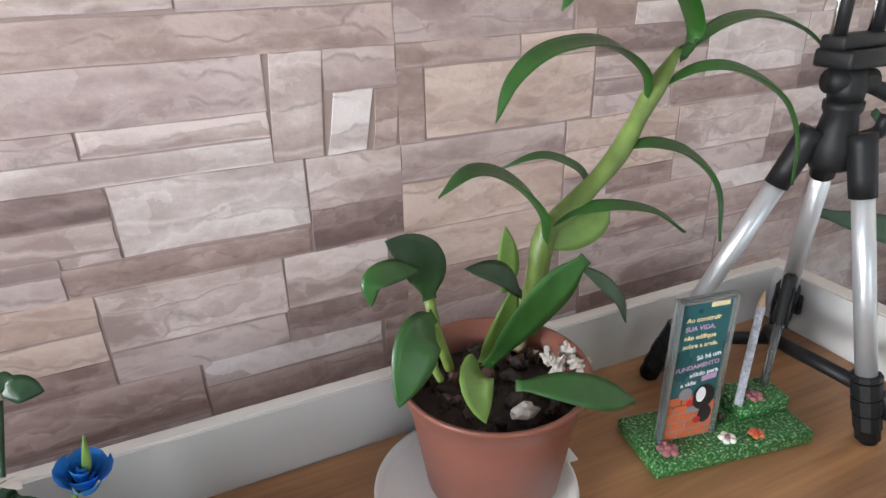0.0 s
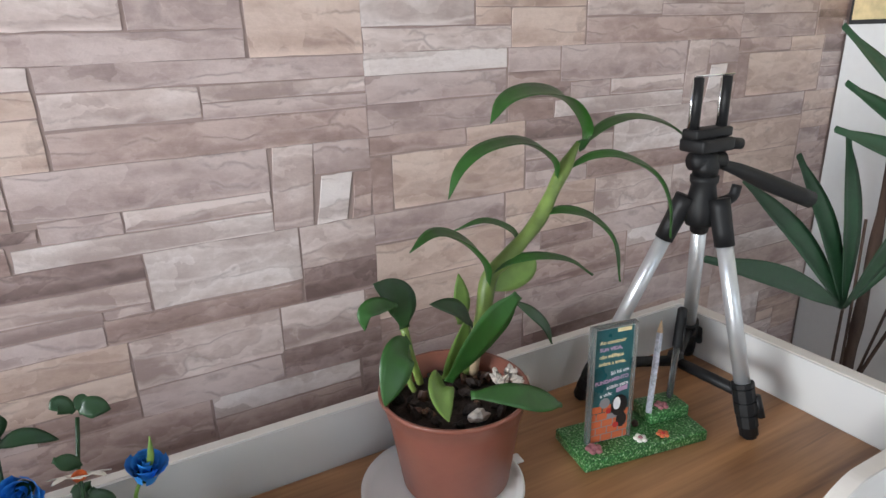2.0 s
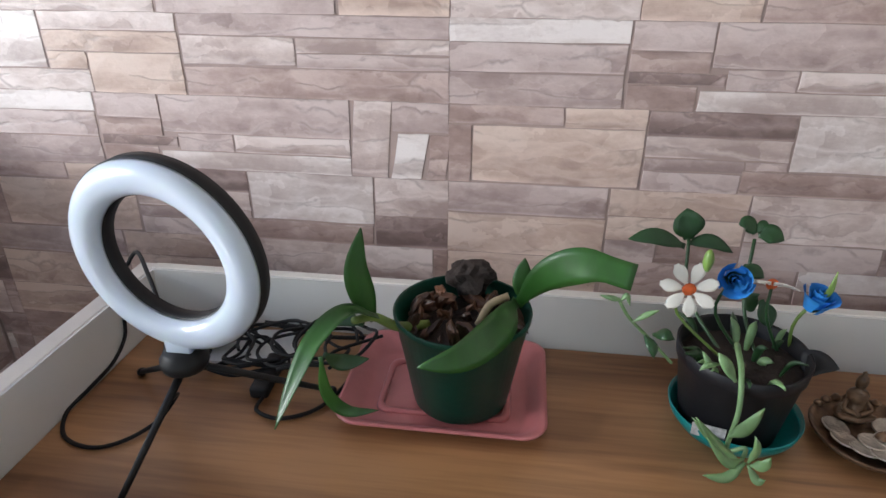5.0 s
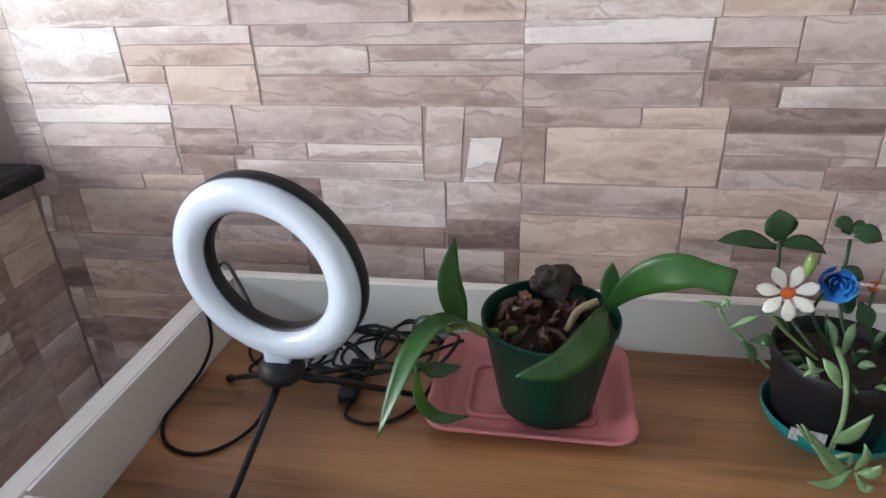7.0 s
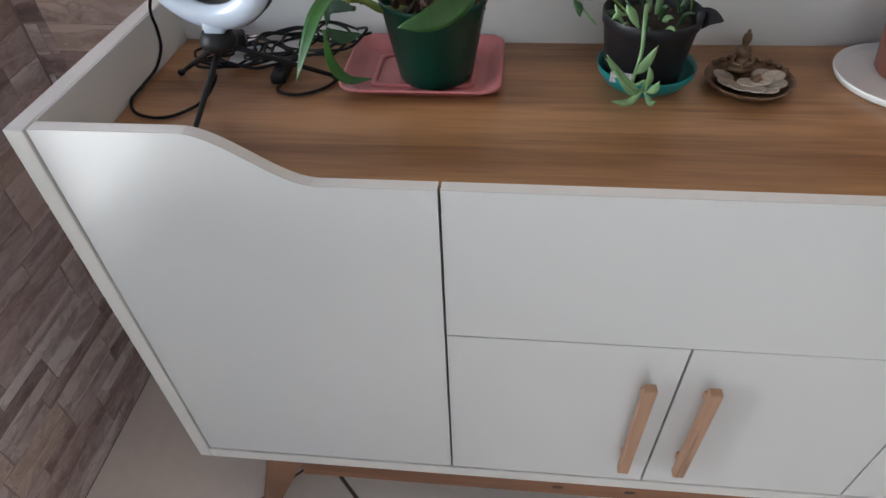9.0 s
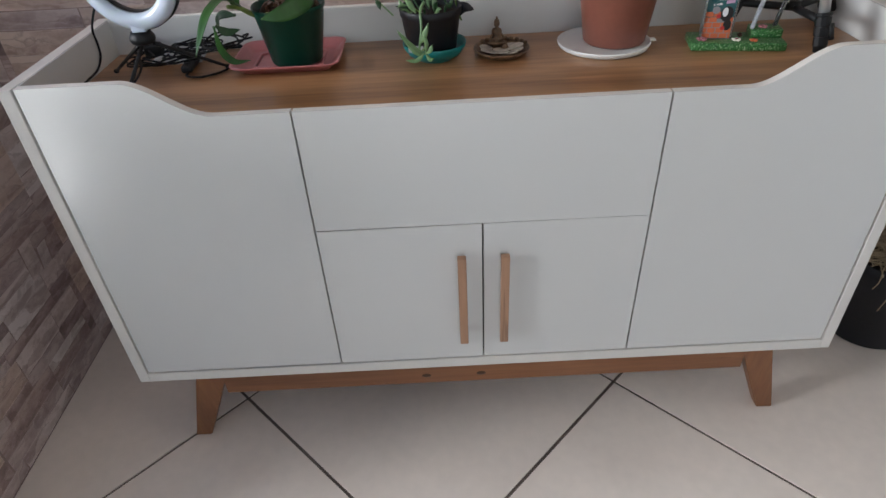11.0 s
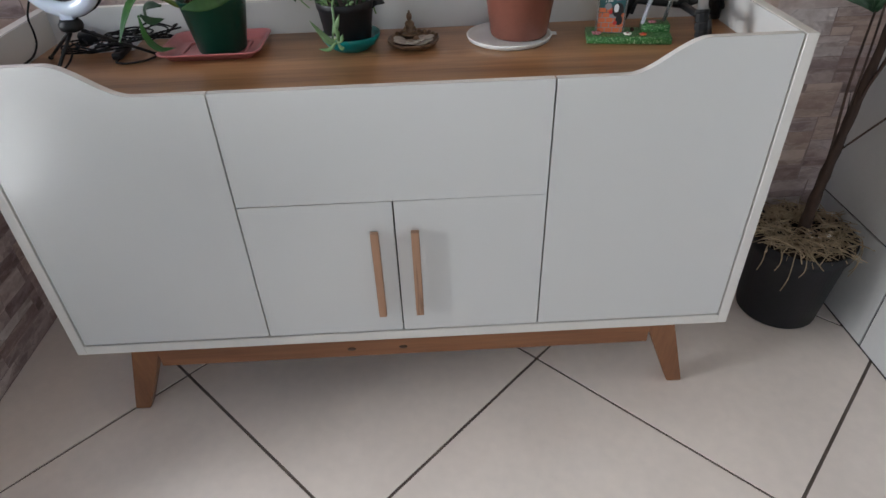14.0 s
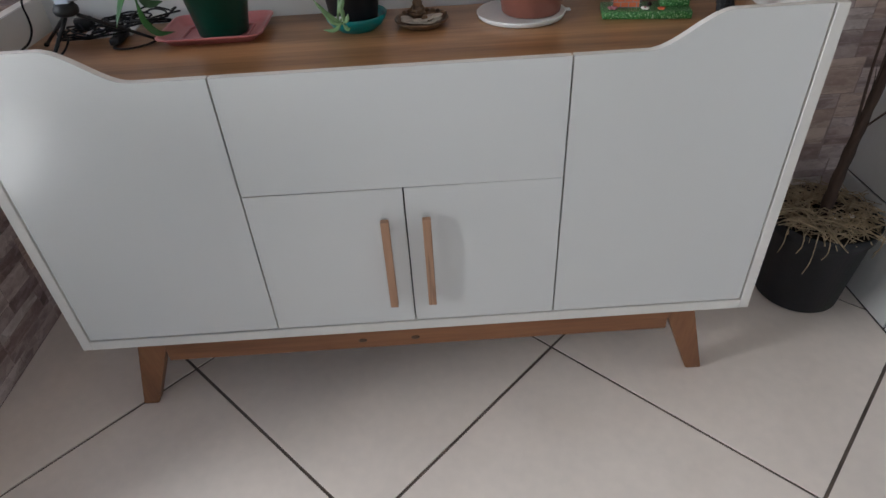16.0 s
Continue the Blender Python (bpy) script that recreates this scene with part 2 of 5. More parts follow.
M_LEG = wood("stained_pine_leg", (0.170, 0.063, 0.026), (0.305, 0.128, 0.053), 0.42, 2)
M_APRON = wood("stained_pine_apron", (0.170, 0.063, 0.026), (0.305, 0.128, 0.053), 0.42, 0)
M_KNOT = mat("pine_knot", (0.07, 0.03, 0.014), 0.5)
M_HANDLE = wood("beech_handle", (0.34, 0.175, 0.10), (0.47, 0.27, 0.17), 0.4, 2)
M_BLACK = mat("black_plastic", (0.010, 0.010, 0.011), 0.5, var=0.2, spec=0.32)
M_CABLE = mat("black_cable", (0.008, 0.008, 0.009), 0.6, spec=0.25)
M_DIFFUSER = mat("milky_diffuser", (0.54, 0.61, 0.71), 0.30, var=0.02, bump=0.0, sss=0.1, wet=0.6)
M_PAPER = mat("white_paper", (0.7, 0.7, 0.7), 0.7)
M_ALU = mat("brushed_aluminium", (0.62, 0.64, 0.66), 0.34, metal=0.7, var=0.05)
M_CHROME = mat("chrome", (0.8, 0.8, 0.8), 0.12, metal=1.0, var=0.03)
M_GREENPOT = mat("dark_green_plastic", (0.001, 0.044, 0.028), 0.34, var=0.15, coarse=14, spec=0.3)
M_PINK = mat("pink_plastic", (0.52, 0.170, 0.178), 0.33, var=0.08)
M_TEAL = mat("teal_plastic", (0.0, 0.19, 0.19), 0.3, var=0.1)
M_BLACKPOT = mat("black_nursery_pot", (0.013, 0.013, 0.016), 0.46, var=0.3, spec=0.35)
M_TERRA = mat("terracotta_plastic", (0.225, 0.080, 0.055), 0.36, var=0.14, coarse=18)
M_SAUCER = mat("white_plastic", (0.83, 0.84, 0.83), 0.3, var=0.03)
M_SOIL = mat("dark_potting_soil", (0.022, 0.013, 0.010), 0.85, var=0.6, coarse=60, fine=260, bump=0.9)
M_BARK = mat("bark_chip", (0.085, 0.036, 0.019), 0.45, var=0.5, coarse=40, fine=200, bump=0.5, per_object=0.5)
M_PALE_CHIP = mat("pale_root_chip", (0.52, 0.47, 0.42), 0.7, var=0.4, coarse=90, fine=300, bump=0.6)
M_LEAF = mat("glossy_orchid_leaf", (0.020, 0.088, 0.012), 0.44, var=0.35, coarse=16, fine=120, bump=0.06, stretch=(1, 1, 0.4), wet=0.12)
M_LEAF_DARK = mat("dark_green_leaf", (0.017, 0.058, 0.018), 0.36, var=0.35, coarse=18, fine=120, bump=0.12)
M_LEAF_PALE = mat("pale_green_leaf", (0.15, 0.25, 0.055), 0.38, var=0.35, coarse=20, bump=0.08, sss=0.1)
M_SUCC = mat("grey_green_succulent", (0.17, 0.29, 0.13), 0.42, var=0.22, coarse=40, bump=0.06, sss=0.1)
M_CANE = mat("green_orchid_cane", (0.15, 0.22, 0.05), 0.4, var=0.35, coarse=50, bump=0.1)
M_PALM = mat("dark_palm_leaf", (0.018, 0.060, 0.026), 0.36, var=0.3, coarse=10, fine=160, bump=0.1)
M_TRUNK = mat("fibrous_palm_trunk", (0.060, 0.034, 0.024), 0.85, var=0.5, coarse=30, fine=160, bump=0.8, stretch=(1, 1, 0.25))
M_STRAW = mat("dry_straw", (0.40, 0.305, 0.195), 0.6, var=0.35, coarse=30)
M_BLUE = mat("blue_fabric_petal", (0.028, 0.25, 0.68), 0.6, var=0.35, coarse=40, bump=0.1)
M_WHITE_PETAL = mat("white_fabric_petal", (0.80, 0.78, 0.72), 0.6, var=0.08, coarse=40)
M_ORANGE = mat("orange_flower_centre", (0.62, 0.11, 0.02), 0.6, var=0.3, coarse=200)
M_BRONZE = mat("antique_bronze_resin", (0.16, 0.095, 0.055), 0.42, metal=0.35, var=0.5, coarse=90, bump=0.4)
M_COIN = mat("worn_coin_metal", (0.50, 0.46, 0.40), 0.38, metal=0.75, var=0.25, coarse=120, fine=500, bump=0.3, per_object=0.22)
M_GLITTER, gn, gl, gp = nodes_of("green_glitter_foam")
gc, gt, gr = gn.new("ShaderNodeTexCoord"), gn.new("ShaderNodeTexNoise"), gn.new("ShaderNodeValToRGB")
gt.inputs["Scale"].default_value, gt.inputs["Detail"].default_value = 420, 3
gr.color_ramp.elements[0].position, gr.color_ramp.elements[1].position = 0.42, 0.72
gr.color_ramp.elements[0].color, gr.color_ramp.elements[1].color = (0.012, 0.085, 0.018, 1), (0.62, 0.72, 0.55, 1)
gm = gr.color_ramp.elements.new(0.56)
gm.color = (0.06, 0.25, 0.06, 1)
gb = gn.new("ShaderNodeBump")
gb.inputs["Strength"].default_value, gb.inputs["Distance"].default_value = 0.8, 0.002
gl.new(gc.outputs["Object"], gt.inputs["Vector"]), gl.new(gt.outputs["Fac"], gr.inputs["Fac"]), gl.new(gr.outputs["Color"], gp.inputs["Base Color"])
gl.new(gt.outputs["Fac"], gb.inputs["Height"]), gl.new(gb.outputs[0], gp.inputs["Normal"])
gp.inputs["Roughness"].default_value = 0.35
M_CARD = mat("teal_printed_card", (0.022, 0.105, 0.115), 0.28, var=0.25, coarse=30)
M_CLEAR = mat("clear_acrylic", (0.75, 0.80, 0.80), 0.08, var=0.02, bump=0.0, trans=0.9)
M_BRICK_PRINT = mat("orange_brick_print", (0.58, 0.14, 0.055), 0.35, var=0.12)
M_MORTAR_PRINT = mat("grey_mortar_print", (0.25, 0.25, 0.27), 0.4)
M_TEXT_CREAM = mat("cream_print", (0.75, 0.62, 0.35), 0.5)
M_TEXT_WHITE = mat("white_print", (0.78, 0.78, 0.80), 0.5)
M_TEXT_LILAC = mat("lilac_print", (0.52, 0.33, 0.50), 0.5)
M_BLACK_PRINT = mat("black_print", (0.012, 0.012, 0.014), 0.4)
M_RED = mat("red_print", (0.5, 0.03, 0.03), 0.4)
M_PENCIL = mat("silver_pencil_paint", (0.42, 0.44, 0.50), 0.4, var=0.5, coarse=300)
M_PENCIL_TIP = mat("pencil_wood", (0.55, 0.38, 0.24), 0.6)
M_DUSTY_PINK = mat("dusty_pink_petal", (0.34, 0.13, 0.15), 0.6, var=0.4, coarse=150)
M_LABEL = mat("silver_label", (0.45, 0.45, 0.46), 0.4, var=0.5, coarse=200)

# ---- mesh helpers ----


def link_mesh(name, bm, material, smooth=True):
    me = bpy.data.meshes.new(name)
    bmesh.ops.recalc_face_normals(bm, faces=bm.faces)
    bm.to_mesh(me)
    bm.free()
    for poly in me.polygons:
        poly.use_smooth = smooth
    me.materials.append(material)
    return me


def part(name, bm, material, parent=None, label="", smooth=True):
    """Links a bmesh as one mesh object, under a thing or a part."""
    ob = new(name, link_mesh(name, bm, material, smooth))
    if parent is not None:
        ob.parent = parent
        root = parent
        while root.parent is not None:
            root = root.parent
        if parent is root:
            ob.matrix_parent_inverse = Matrix.Translation(-root.location) if root.type == 'EMPTY' else Matrix()
    if label:
        ob["label"] = label
    return ob


def thing(name, at, label, category, group="", kind=""):
    ob = new(name)
    ob.location, ob.empty_display_size = at, 0.02
    return tagged(ob, label, category, group, kind)


def box(x0, x1, y0, y1, z0, z1, bevel=0.0, seg=2):
    bm = bmesh.new()
    bmesh.ops.create_cube(bm, size=1)
    for v in bm.verts:
        v.co = Vector((x0 + (v.co.x + 0.5) * (x1 - x0), y0 + (v.co.y + 0.5) * (y1 - y0), z0 + (v.co.z + 0.5) * (z1 - z0)))
    if bevel:
        bmesh.ops.bevel(bm, geom=bm.edges[:], offset=bevel, segments=seg, affect='EDGES', profile=0.5)
    return bm


def prism(outline, axis, lo, hi, bevel=0.0):
    """A flat outline of (u, v) pushed from lo to hi along an axis: 'y' takes (x, z), 'z' takes (x, y)."""
    bm = bmesh.new()
    put = (lambda u, v, w: (u, w, v)) if axis == 'y' else (lambda u, v, w: (u, v, w))
    a = [bm.verts.new(put(u, v, lo)) for u, v in outline]
    b = [bm.verts.new(put(u, v, hi)) for u, v in outline]
    f0, f1 = bm.faces.new(a), bm.faces.new(b[::-1])
    for i in range(len(a)):
        j = (i + 1) % len(a)
        bm.faces.new((a[j], a[i], b[i], b[j]))
    if bevel:
        rim = [e for f in (f0, f1) for e in f.edges]
        bmesh.ops.bevel(bm, geom=rim, offset=bevel, segments=2, affect='EDGES', profile=0.5)
    return bm


def lathe(at, profile, seg=48, wobble=0.0):
    """A turned form: profile of (radius, height) from the foot up, over the rim and down inside."""
    bm = bmesh.new()
    rings = []
    for r, h in profile:
        if r < 1e-5:
            rings.append([bm.verts.new((at[0], at[1], at[2] + h))])
        else:
            rings.append([bm.verts.new((at[0] + r * (1 + wobble * math.sin(3 * a)) * math.cos(a), at[1] + r * (1 + wobble * math.cos(2 * a)) * math.sin(a), at[2] + h)) for a in (2 * math.pi * i / seg for i in range(seg))])
    for p, q in zip(rings, rings[1:]):
        for i in range(seg):
            j = (i + 1) % seg
            if len(p) == 1 and len(q) == 1:
                continue
            if len(p) == 1:
                bm.faces.new((p[0], q[j], q[i]))
            elif len(q) == 1:
                bm.faces.new((p[i], p[j], q[0]))
            else:
                bm.faces.new((p[i], p[j], q[j], q[i]))
    return bm


def smooth_path(points, steps=6):
    """Points on a smooth line through the given ones."""
    pts = [Vector(p) for p in points]
    if len(pts) < 3:
        return [pts[0].lerp(pts[-1], i / steps) for i in range(steps + 1)]
    ext = [2 * pts[0] - pts[1], *pts, 2 * pts[-1] - pts[-2]]
    out = []
    for i in range(1, len(ext) - 2):
        p0, p1, p2, p3 = ext[i - 1:i + 3]
        for k in range(steps):
            t = k / steps
            out.append(0.5 * (2 * p1 + (p2 - p0) * t + (2 * p0 - 5 * p1 + 4 * p2 - p3) * t * t + (3 * p1 - p0 - 3 * p2 + p3) * t ** 3))
    return [*out, pts[-1]]


def tube(points, radius, seg=10, steps=6, caps=True, bm=None):
    """A round rod along a smooth line; radius is a number or a function of 0 to 1."""
    bm = bm or bmesh.new()
    path = smooth_path(points, steps)
    n = len(path)
    side = None
    rings = []
    for i, p in enumerate(path):
        d = (path[min(i + 1, n - 1)] - path[max(i - 1, 0)]).normalized()
        if side is None:
            side = d.orthogonal().normalized()
        side = (side - d * side.dot(d)).normalized()
        up = d.cross(side)
        r = radius(i / (n - 1)) if callable(radius) else radius
        rings.append([bm.verts.new(p + r * (math.cos(a) * side + math.sin(a) * up)) for a in (2 * math.pi * k / seg for k in range(seg))])
    for p, q in zip(rings, rings[1:]):
        for k in range(seg):
            j = (k + 1) % seg
            bm.faces.new((p[k], p[j], q[j], q[k]))
    if caps:
        bm.faces.new(rings[0][::-1]), bm.faces.new(rings[-1])
    return bm


def blade(points, width, facing=(0, -0.7, 0.7), fold=0.25, belly=0.45, tip=0.0, thick=0.0012, wave=0.0, steps=6, bm=None, stem=0.35):
    """A leaf along a smooth line: half width follows a long oval, the midrib lies deeper, both faces and an edge."""
    bm = bm or bmesh.new()
    path = smooth_path(points, steps)
    n = len(path)
    top, low = [], []
    face = Vector(facing).normalized()
    for i, p in enumerate(path):
        s = i / (n - 1)
        d = (path[min(i + 1, n - 1)] - path[max(i - 1, 0)]).normalized()
        across = d.cross(face)
        across = across.normalized() if across.length > 1e-4 else d.orthogonal().normalized()
        up = across.cross(d).normalized()
        k = s / belly if s < belly else (1 - s) / (1 - belly)
        w = width * 0.5 * max(tip if s > belly else stem * (1 - s / belly), math.sin(0.5 * math.pi * min(1, k)) ** 0.8)
        w = max(w, 0.0004)
        rowt, rowl = [], []
        for c in (-1, -0.55, 0, 0.55, 1):
            q = p + across * (w * c) + up * (fold * w * abs(c) + wave * w * math.sin(9 * s + 2 * c))
            rowt.append(bm.verts.new(q + up * thick * (1 - abs(c) * 0.96)))
            rowl.append(bm.verts.new(q - up * thick * (1 - abs(c) * 0.96)))
        top.append(rowt), low.append(rowl)
    for i in range(n - 1):
        for k in range(4):
            bm.faces.new((top[i][k], top[i][k + 1], top[i + 1][k + 1], top[i + 1][k]))
            bm.faces.new((low[i][k + 1], low[i][k], low[i + 1][k], low[i + 1][k + 1]))
        for k in (0, 4):
            bm.faces.new((top[i][k], top[i + 1][k], low[i + 1][k], low[i][k]) if k == 0 else (top[i + 1][k], top[i][k], low[i][k], low[i + 1][k]))
    for i in (0, n - 1):
        for k in range(4):
            bm.faces.new((top[i][k], low[i][k], low[i][k + 1], top[i][k + 1]))
    return bm


def lump(at, size, seed, rough=0.35, spin=False, fine=2):
    """An uneven lump, such as a chip of bark; spin lays it at any angle."""
    bm = bmesh.new()
    bmesh.ops.create_icosphere(bm, subdivisions=fine, radius=1)
    lay = Euler((seed * 0.9, seed * 0.7, seed * 2.4)).to_matrix()
    turn = Euler((seed * 1.3, seed * 2.1, seed * 0.7)).to_matrix()
    for v in bm.verts:
        k = 1 + rough * noise.noise(v.co * 1.7 + Vector((seed * 3.1, 0, seed)))
        if fine > 2:
            k += 0.12 * noise.noise(v.co * 6.0 + Vector((seed, 1.7, 0)))
        c = turn @ (v.co * k)
        c = Vector((c.x * size[0], c.y * size[1], c.z * size[2]))
        v.co = Vector(at) + (lay @ c if spin else c)
    return bm


def turned(bm, centre, degrees):
    bmesh.ops.rotate(bm, verts=bm.verts, cent=centre, matrix=Matrix.Rotation(radians(degrees), 3, 'Z'))
    return bm


# ---- large structure ----
WALL_Y, LEFT_X, RIGHT_X, BACK_Y, CEIL = 0.42, -0.29, 1.78, -3.4, 2.6
SILL = 0.905


def structure(name, bm, material, label, category, smooth=False):
    return tagged(part(name, bm, material, None, "", smooth), label, category, "", "structure")


wall_back = structure("wall_north", box(-0.60, 1.95, WALL_Y, WALL_Y + 0.15, -0.1, CEIL), M_JOINT, "wall papered with brown and cream printed split stone", "wall")
wall_left = structure("wall_west", box(LEFT_X - 0.15, LEFT_X, -0.34, WALL_Y - 0.002, -0.1, SILL - 0.022), M_JOINT, "low stone-papered wall under the window sill", "wall")
# unseen west wall pieces, added to close the room and bound its openings
structure("wall_west_pier", box(LEFT_X - 0.15, LEFT_X, BACK_Y, -0.80, -0.1, CEIL), M_PLASTER, "unseen white plaster wall beyond the side opening", "wall")
structure("wall_west_lintel", box(LEFT_X - 0.15, LEFT_X, -0.80, WALL_Y - 0.002, 2.1, CEIL), M_PLASTER, "unseen white plaster wall over the window", "wall")
wall_right = structure("wall_east", box(RIGHT_X + 0.004, RIGHT_X + 0.15, BACK_Y, WALL_Y - 0.002, -0.1, CEIL), M_BLACK_GROUT, "white tiled wall with black joints", "wall")
# unseen south walls round an added opening, and an added ceiling
structure("wall_south_a", box(LEFT_X, 0.05, BACK_Y - 0.15, BACK_Y, -0.1, CEIL), M_PLASTER, "unseen white plaster wall beside the added rear opening", "wall")
structure("wall_south_b", box(1.75, RIGHT_X + 0.15, BACK_Y - 0.15, BACK_Y, -0.1, CEIL), M_PLASTER, "unseen white plaster wall beside the added rear opening", "wall")
structure("wall_south_lintel", box(0.05, 1.75, BACK_Y - 0.15, BACK_Y, 2.35, CEIL), M_PLASTER, "unseen white plaster wall over the added rear opening", "wall")
structure("ceiling", box(-0.45, 1.95, BACK_Y - 0.15, WALL_Y + 0.15, CEIL, CEIL + 0.1), M_PLASTER, "unseen white plaster ceiling added to close the room", "ceiling")
floor = structure("floor", box(-0.45, 1.95, BACK_Y - 0.6, WALL_Y, -0.1, -0.0035), M_GROUT, "cream porcelain floor tiles laid on the diagonal with brown joints", "floor")
structure("window_sill", box(LEFT_X - 0.15, LEFT_X + 0.028, -0.34, WALL_Y - 0.002, SILL - 0.022, SILL, 0.006), M_GRANITE, "polished black granite window sill", "window sill")

window = thing("window_1", (LEFT_X - 0.10, -0.4, SILL), "white framed window with black gaskets", "window", kind="structure")
for y0, y1, z0, z1 in ((WALL_Y - 0.055, WALL_Y - 0.004, SILL, 2.1), (-0.34, -0.30, SILL, 2.1), (-0.30, WALL_Y - 0.055, SILL, SILL + 0.035), (-0.30, WALL_Y - 0.055, 2.05, 2.1)):
    part("frame", box(LEFT_X - 0.10, LEFT_X - 0.05, y0, y1, z0, z1, 0.004), M_FRAME, window, smooth=False)
part("gasket", box(LEFT_X - 0.05, LEFT_X - 0.044, WALL_Y - 0.012, WALL_Y - 0.004, SILL, 2.1), M_GASKET, window, "black rubber gasket", smooth=False)

# unseen ground, added as a sunlit reflector for the tall door's highlight
structure("paving", box(-7, LEFT_X - 0.15, -6, 5, -0.1, -0.03), M_ADDED_GROUND, "unseen pale sunlit ground added outside to give the tall door a highlight", "paving")

# unseen block, added to cut off the lower part of that highlight
structure("highlight_blocker", box(LEFT_X - 0.15, LEFT_X - 0.02, -0.80, -0.34, -0.1, 0.24), M_PLASTER, "unseen low white block added in the side opening to trim the highlight", "parapet")

# ---- sideboard ----
W, ZB, ZT, ZS, ZTOP = 1.36, 0.202, 0.752, 0.807, 0.744
T, TB = 0.0195, 0.0220
BACK = 0.33
side = thing("sideboard", (W / 2, 0.17, 0), "white lacquered sideboard with a brown wooden top and splayed pine legs", "sideboard")
part("side_panel", box(0, T, 0.0, BACK + 0.012, ZB, ZS, 0.0012), M_EDGE, side, smooth=False)
part("side_panel", box(W - T, W, 0.0, BACK + 0.012, ZB, ZS, 0.0012), M_EDGE, side, smooth=False)
for x0, x1 in ((T, T + 0.003), (W - T - 0.003, W - T)):
    part("side_lining", box(x0, x1, 0.0205, BACK - 0.0005, ZTOP - 0.02, ZS - 0.0008), M_WHITE, side, smooth=False)
part("bottom_panel", box(T, W - T, 0.0, BACK, ZB, ZB + TB, 0.0012), M_EDGE, side, smooth=False)
part("back_panel", box(T, W - T, BACK, BACK + 0.012, ZB, ZS + 0.001, 0.001), M_EDGE, side, smooth=False)
part("back_lining", box(T + 0.003, W - T - 0.003, BACK - 0.003, BACK, ZB + TB, ZS), M_WHITE, side, smooth=False)
# solid block inside; its near-black colour stands in for shade in the gaps
part("dark_core", box(T + 0.003, W - T - 0.003, 0.024, BACK - 0.003, ZB + TB, ZTOP - 0.016), M_INSIDE, side, smooth=False)
part("wooden_top", box(T + 0.0035, W - T - 0.0035, 0.0205, BACK - 0.0035, ZTOP - 0.016, ZTOP, 0.001), M_TOP, side, "brown wood-grained top board", smooth=False)
GAP, RIM = 0.0015, 0.0036
XA, XC, XB = 0.4025, 0.68, 0.9575
ZD = 0.541
zb = ZB + TB + RIM


def curved_front(x_outer, x_inner):
    """A tall door whose top runs level, swings down in an S and ends level with the flap."""
    sgn = 1 if x_inner > x_outer else -1
    pts = [(x_outer, zb), (x_inner, zb), (x_inner, ZT)]
    a, b = 0.264, 0.142
    pts.append((x_outer + sgn * (a + 0.03), ZT))
    for i in range(21):
        s = i / 20
        u = a + (b - a) * s
        k = s * s * (3 - 2 * s)
        pts.append((x_outer + sgn * u, ZT + (ZS - ZT) * k))
    pts.append((x_outer, ZS))
    return pts


def fronted(name, outline, label):
    """A door: cream edge band round a white face that stands a hair proud."""
    d = part(name, prism(outline, 'y', 0.003, 0.0160), M_EDGE, side, label, smooth=False)
    part("door_face", prism(outline, 'y', 0.0016, 0.003), M_WHITE, d, smooth=False)
    return d


def rect(x0, x1, z0, z1):
    return [(x0, z0), (x1, z0), (x1, z1), (x0, z1)]


fronted("tall_door", curved_front(T + RIM, XA - GAP), "tall white door with a curved top edge")
fronted("tall_door", curved_front(W - T - RIM, XB + GAP), "tall white door with a curved top edge")
fronted("flap", [(XA + GAP, ZD + 0.0004), (XB - GAP, ZD - 0.0012), (XB - GAP, ZT), (XA + GAP, ZT)], "wide white flap front hanging a hair out of level")
door_l = fronted("small_door", rect(XA + GAP, XC - GAP, zb, ZD - 0.002), "small white door")
door_r = fronted("small_door", rect(XC + GAP, XB - GAP, zb, ZD - 0.002), "small white door")
for d, xh in ((door_l, 0.643), (door_r, 0.717)):
    h = box(xh - 0.0075, xh + 0.0075, -0.020, -0.008, 0.283, 0.483, 0.0015)
    part("handle", h, M_HANDLE, d, "square beech bar handle", smooth=False)
    for z in (0.310, 0.456):
        part("handle_post", box(xh - 0.005, xh + 0.005, -0.009, 0.0016, z - 0.006, z + 0.006), M_HANDLE, d, smooth=False)


def leg(top_x, foot_x, y0, sgn):
    bm = bmesh.new()
    rows = []
    for z, cx, w, d in ((0.0, foot_x, 0.017, 0.030), (ZB, top_x, 0.030, 0.038)):
        rows.append([bm.verts.new((cx + sx * w, y0 + sy * d / 2 + 0.019 + (0.014 if z < 0.1 else 0.0), z)) for sx, sy in ((-1, -1), (1, -1), (1, 1), (-1, 1))])
    bm.faces.new(rows[0][::-1]), bm.faces.new(rows[1])
    for i in range(4):
        j = (i + 1) % 4
        bm.faces.new((rows[0][i], rows[0][j], rows[1][j], rows[1][i]))
    bmesh.ops.bevel(bm, geom=bm.edges[:], offset=0.002, segments=2, affect='EDGES')
    return bm


for y0 in (0.004, 0.265):
    part("leg", leg(0.137, 0.064, y0, -1), M_LEG, side, smooth=False)
    part("leg", leg(W - 0.137, W - 0.064, y0, 1), M_LEG, side, smooth=False)
apron = part("apron", box(0.158, W - 0.158, 0.007, 0.027, 0.150, ZB, 0.0015), M_APRON, side, "pine rail with dark knots", smooth=False)
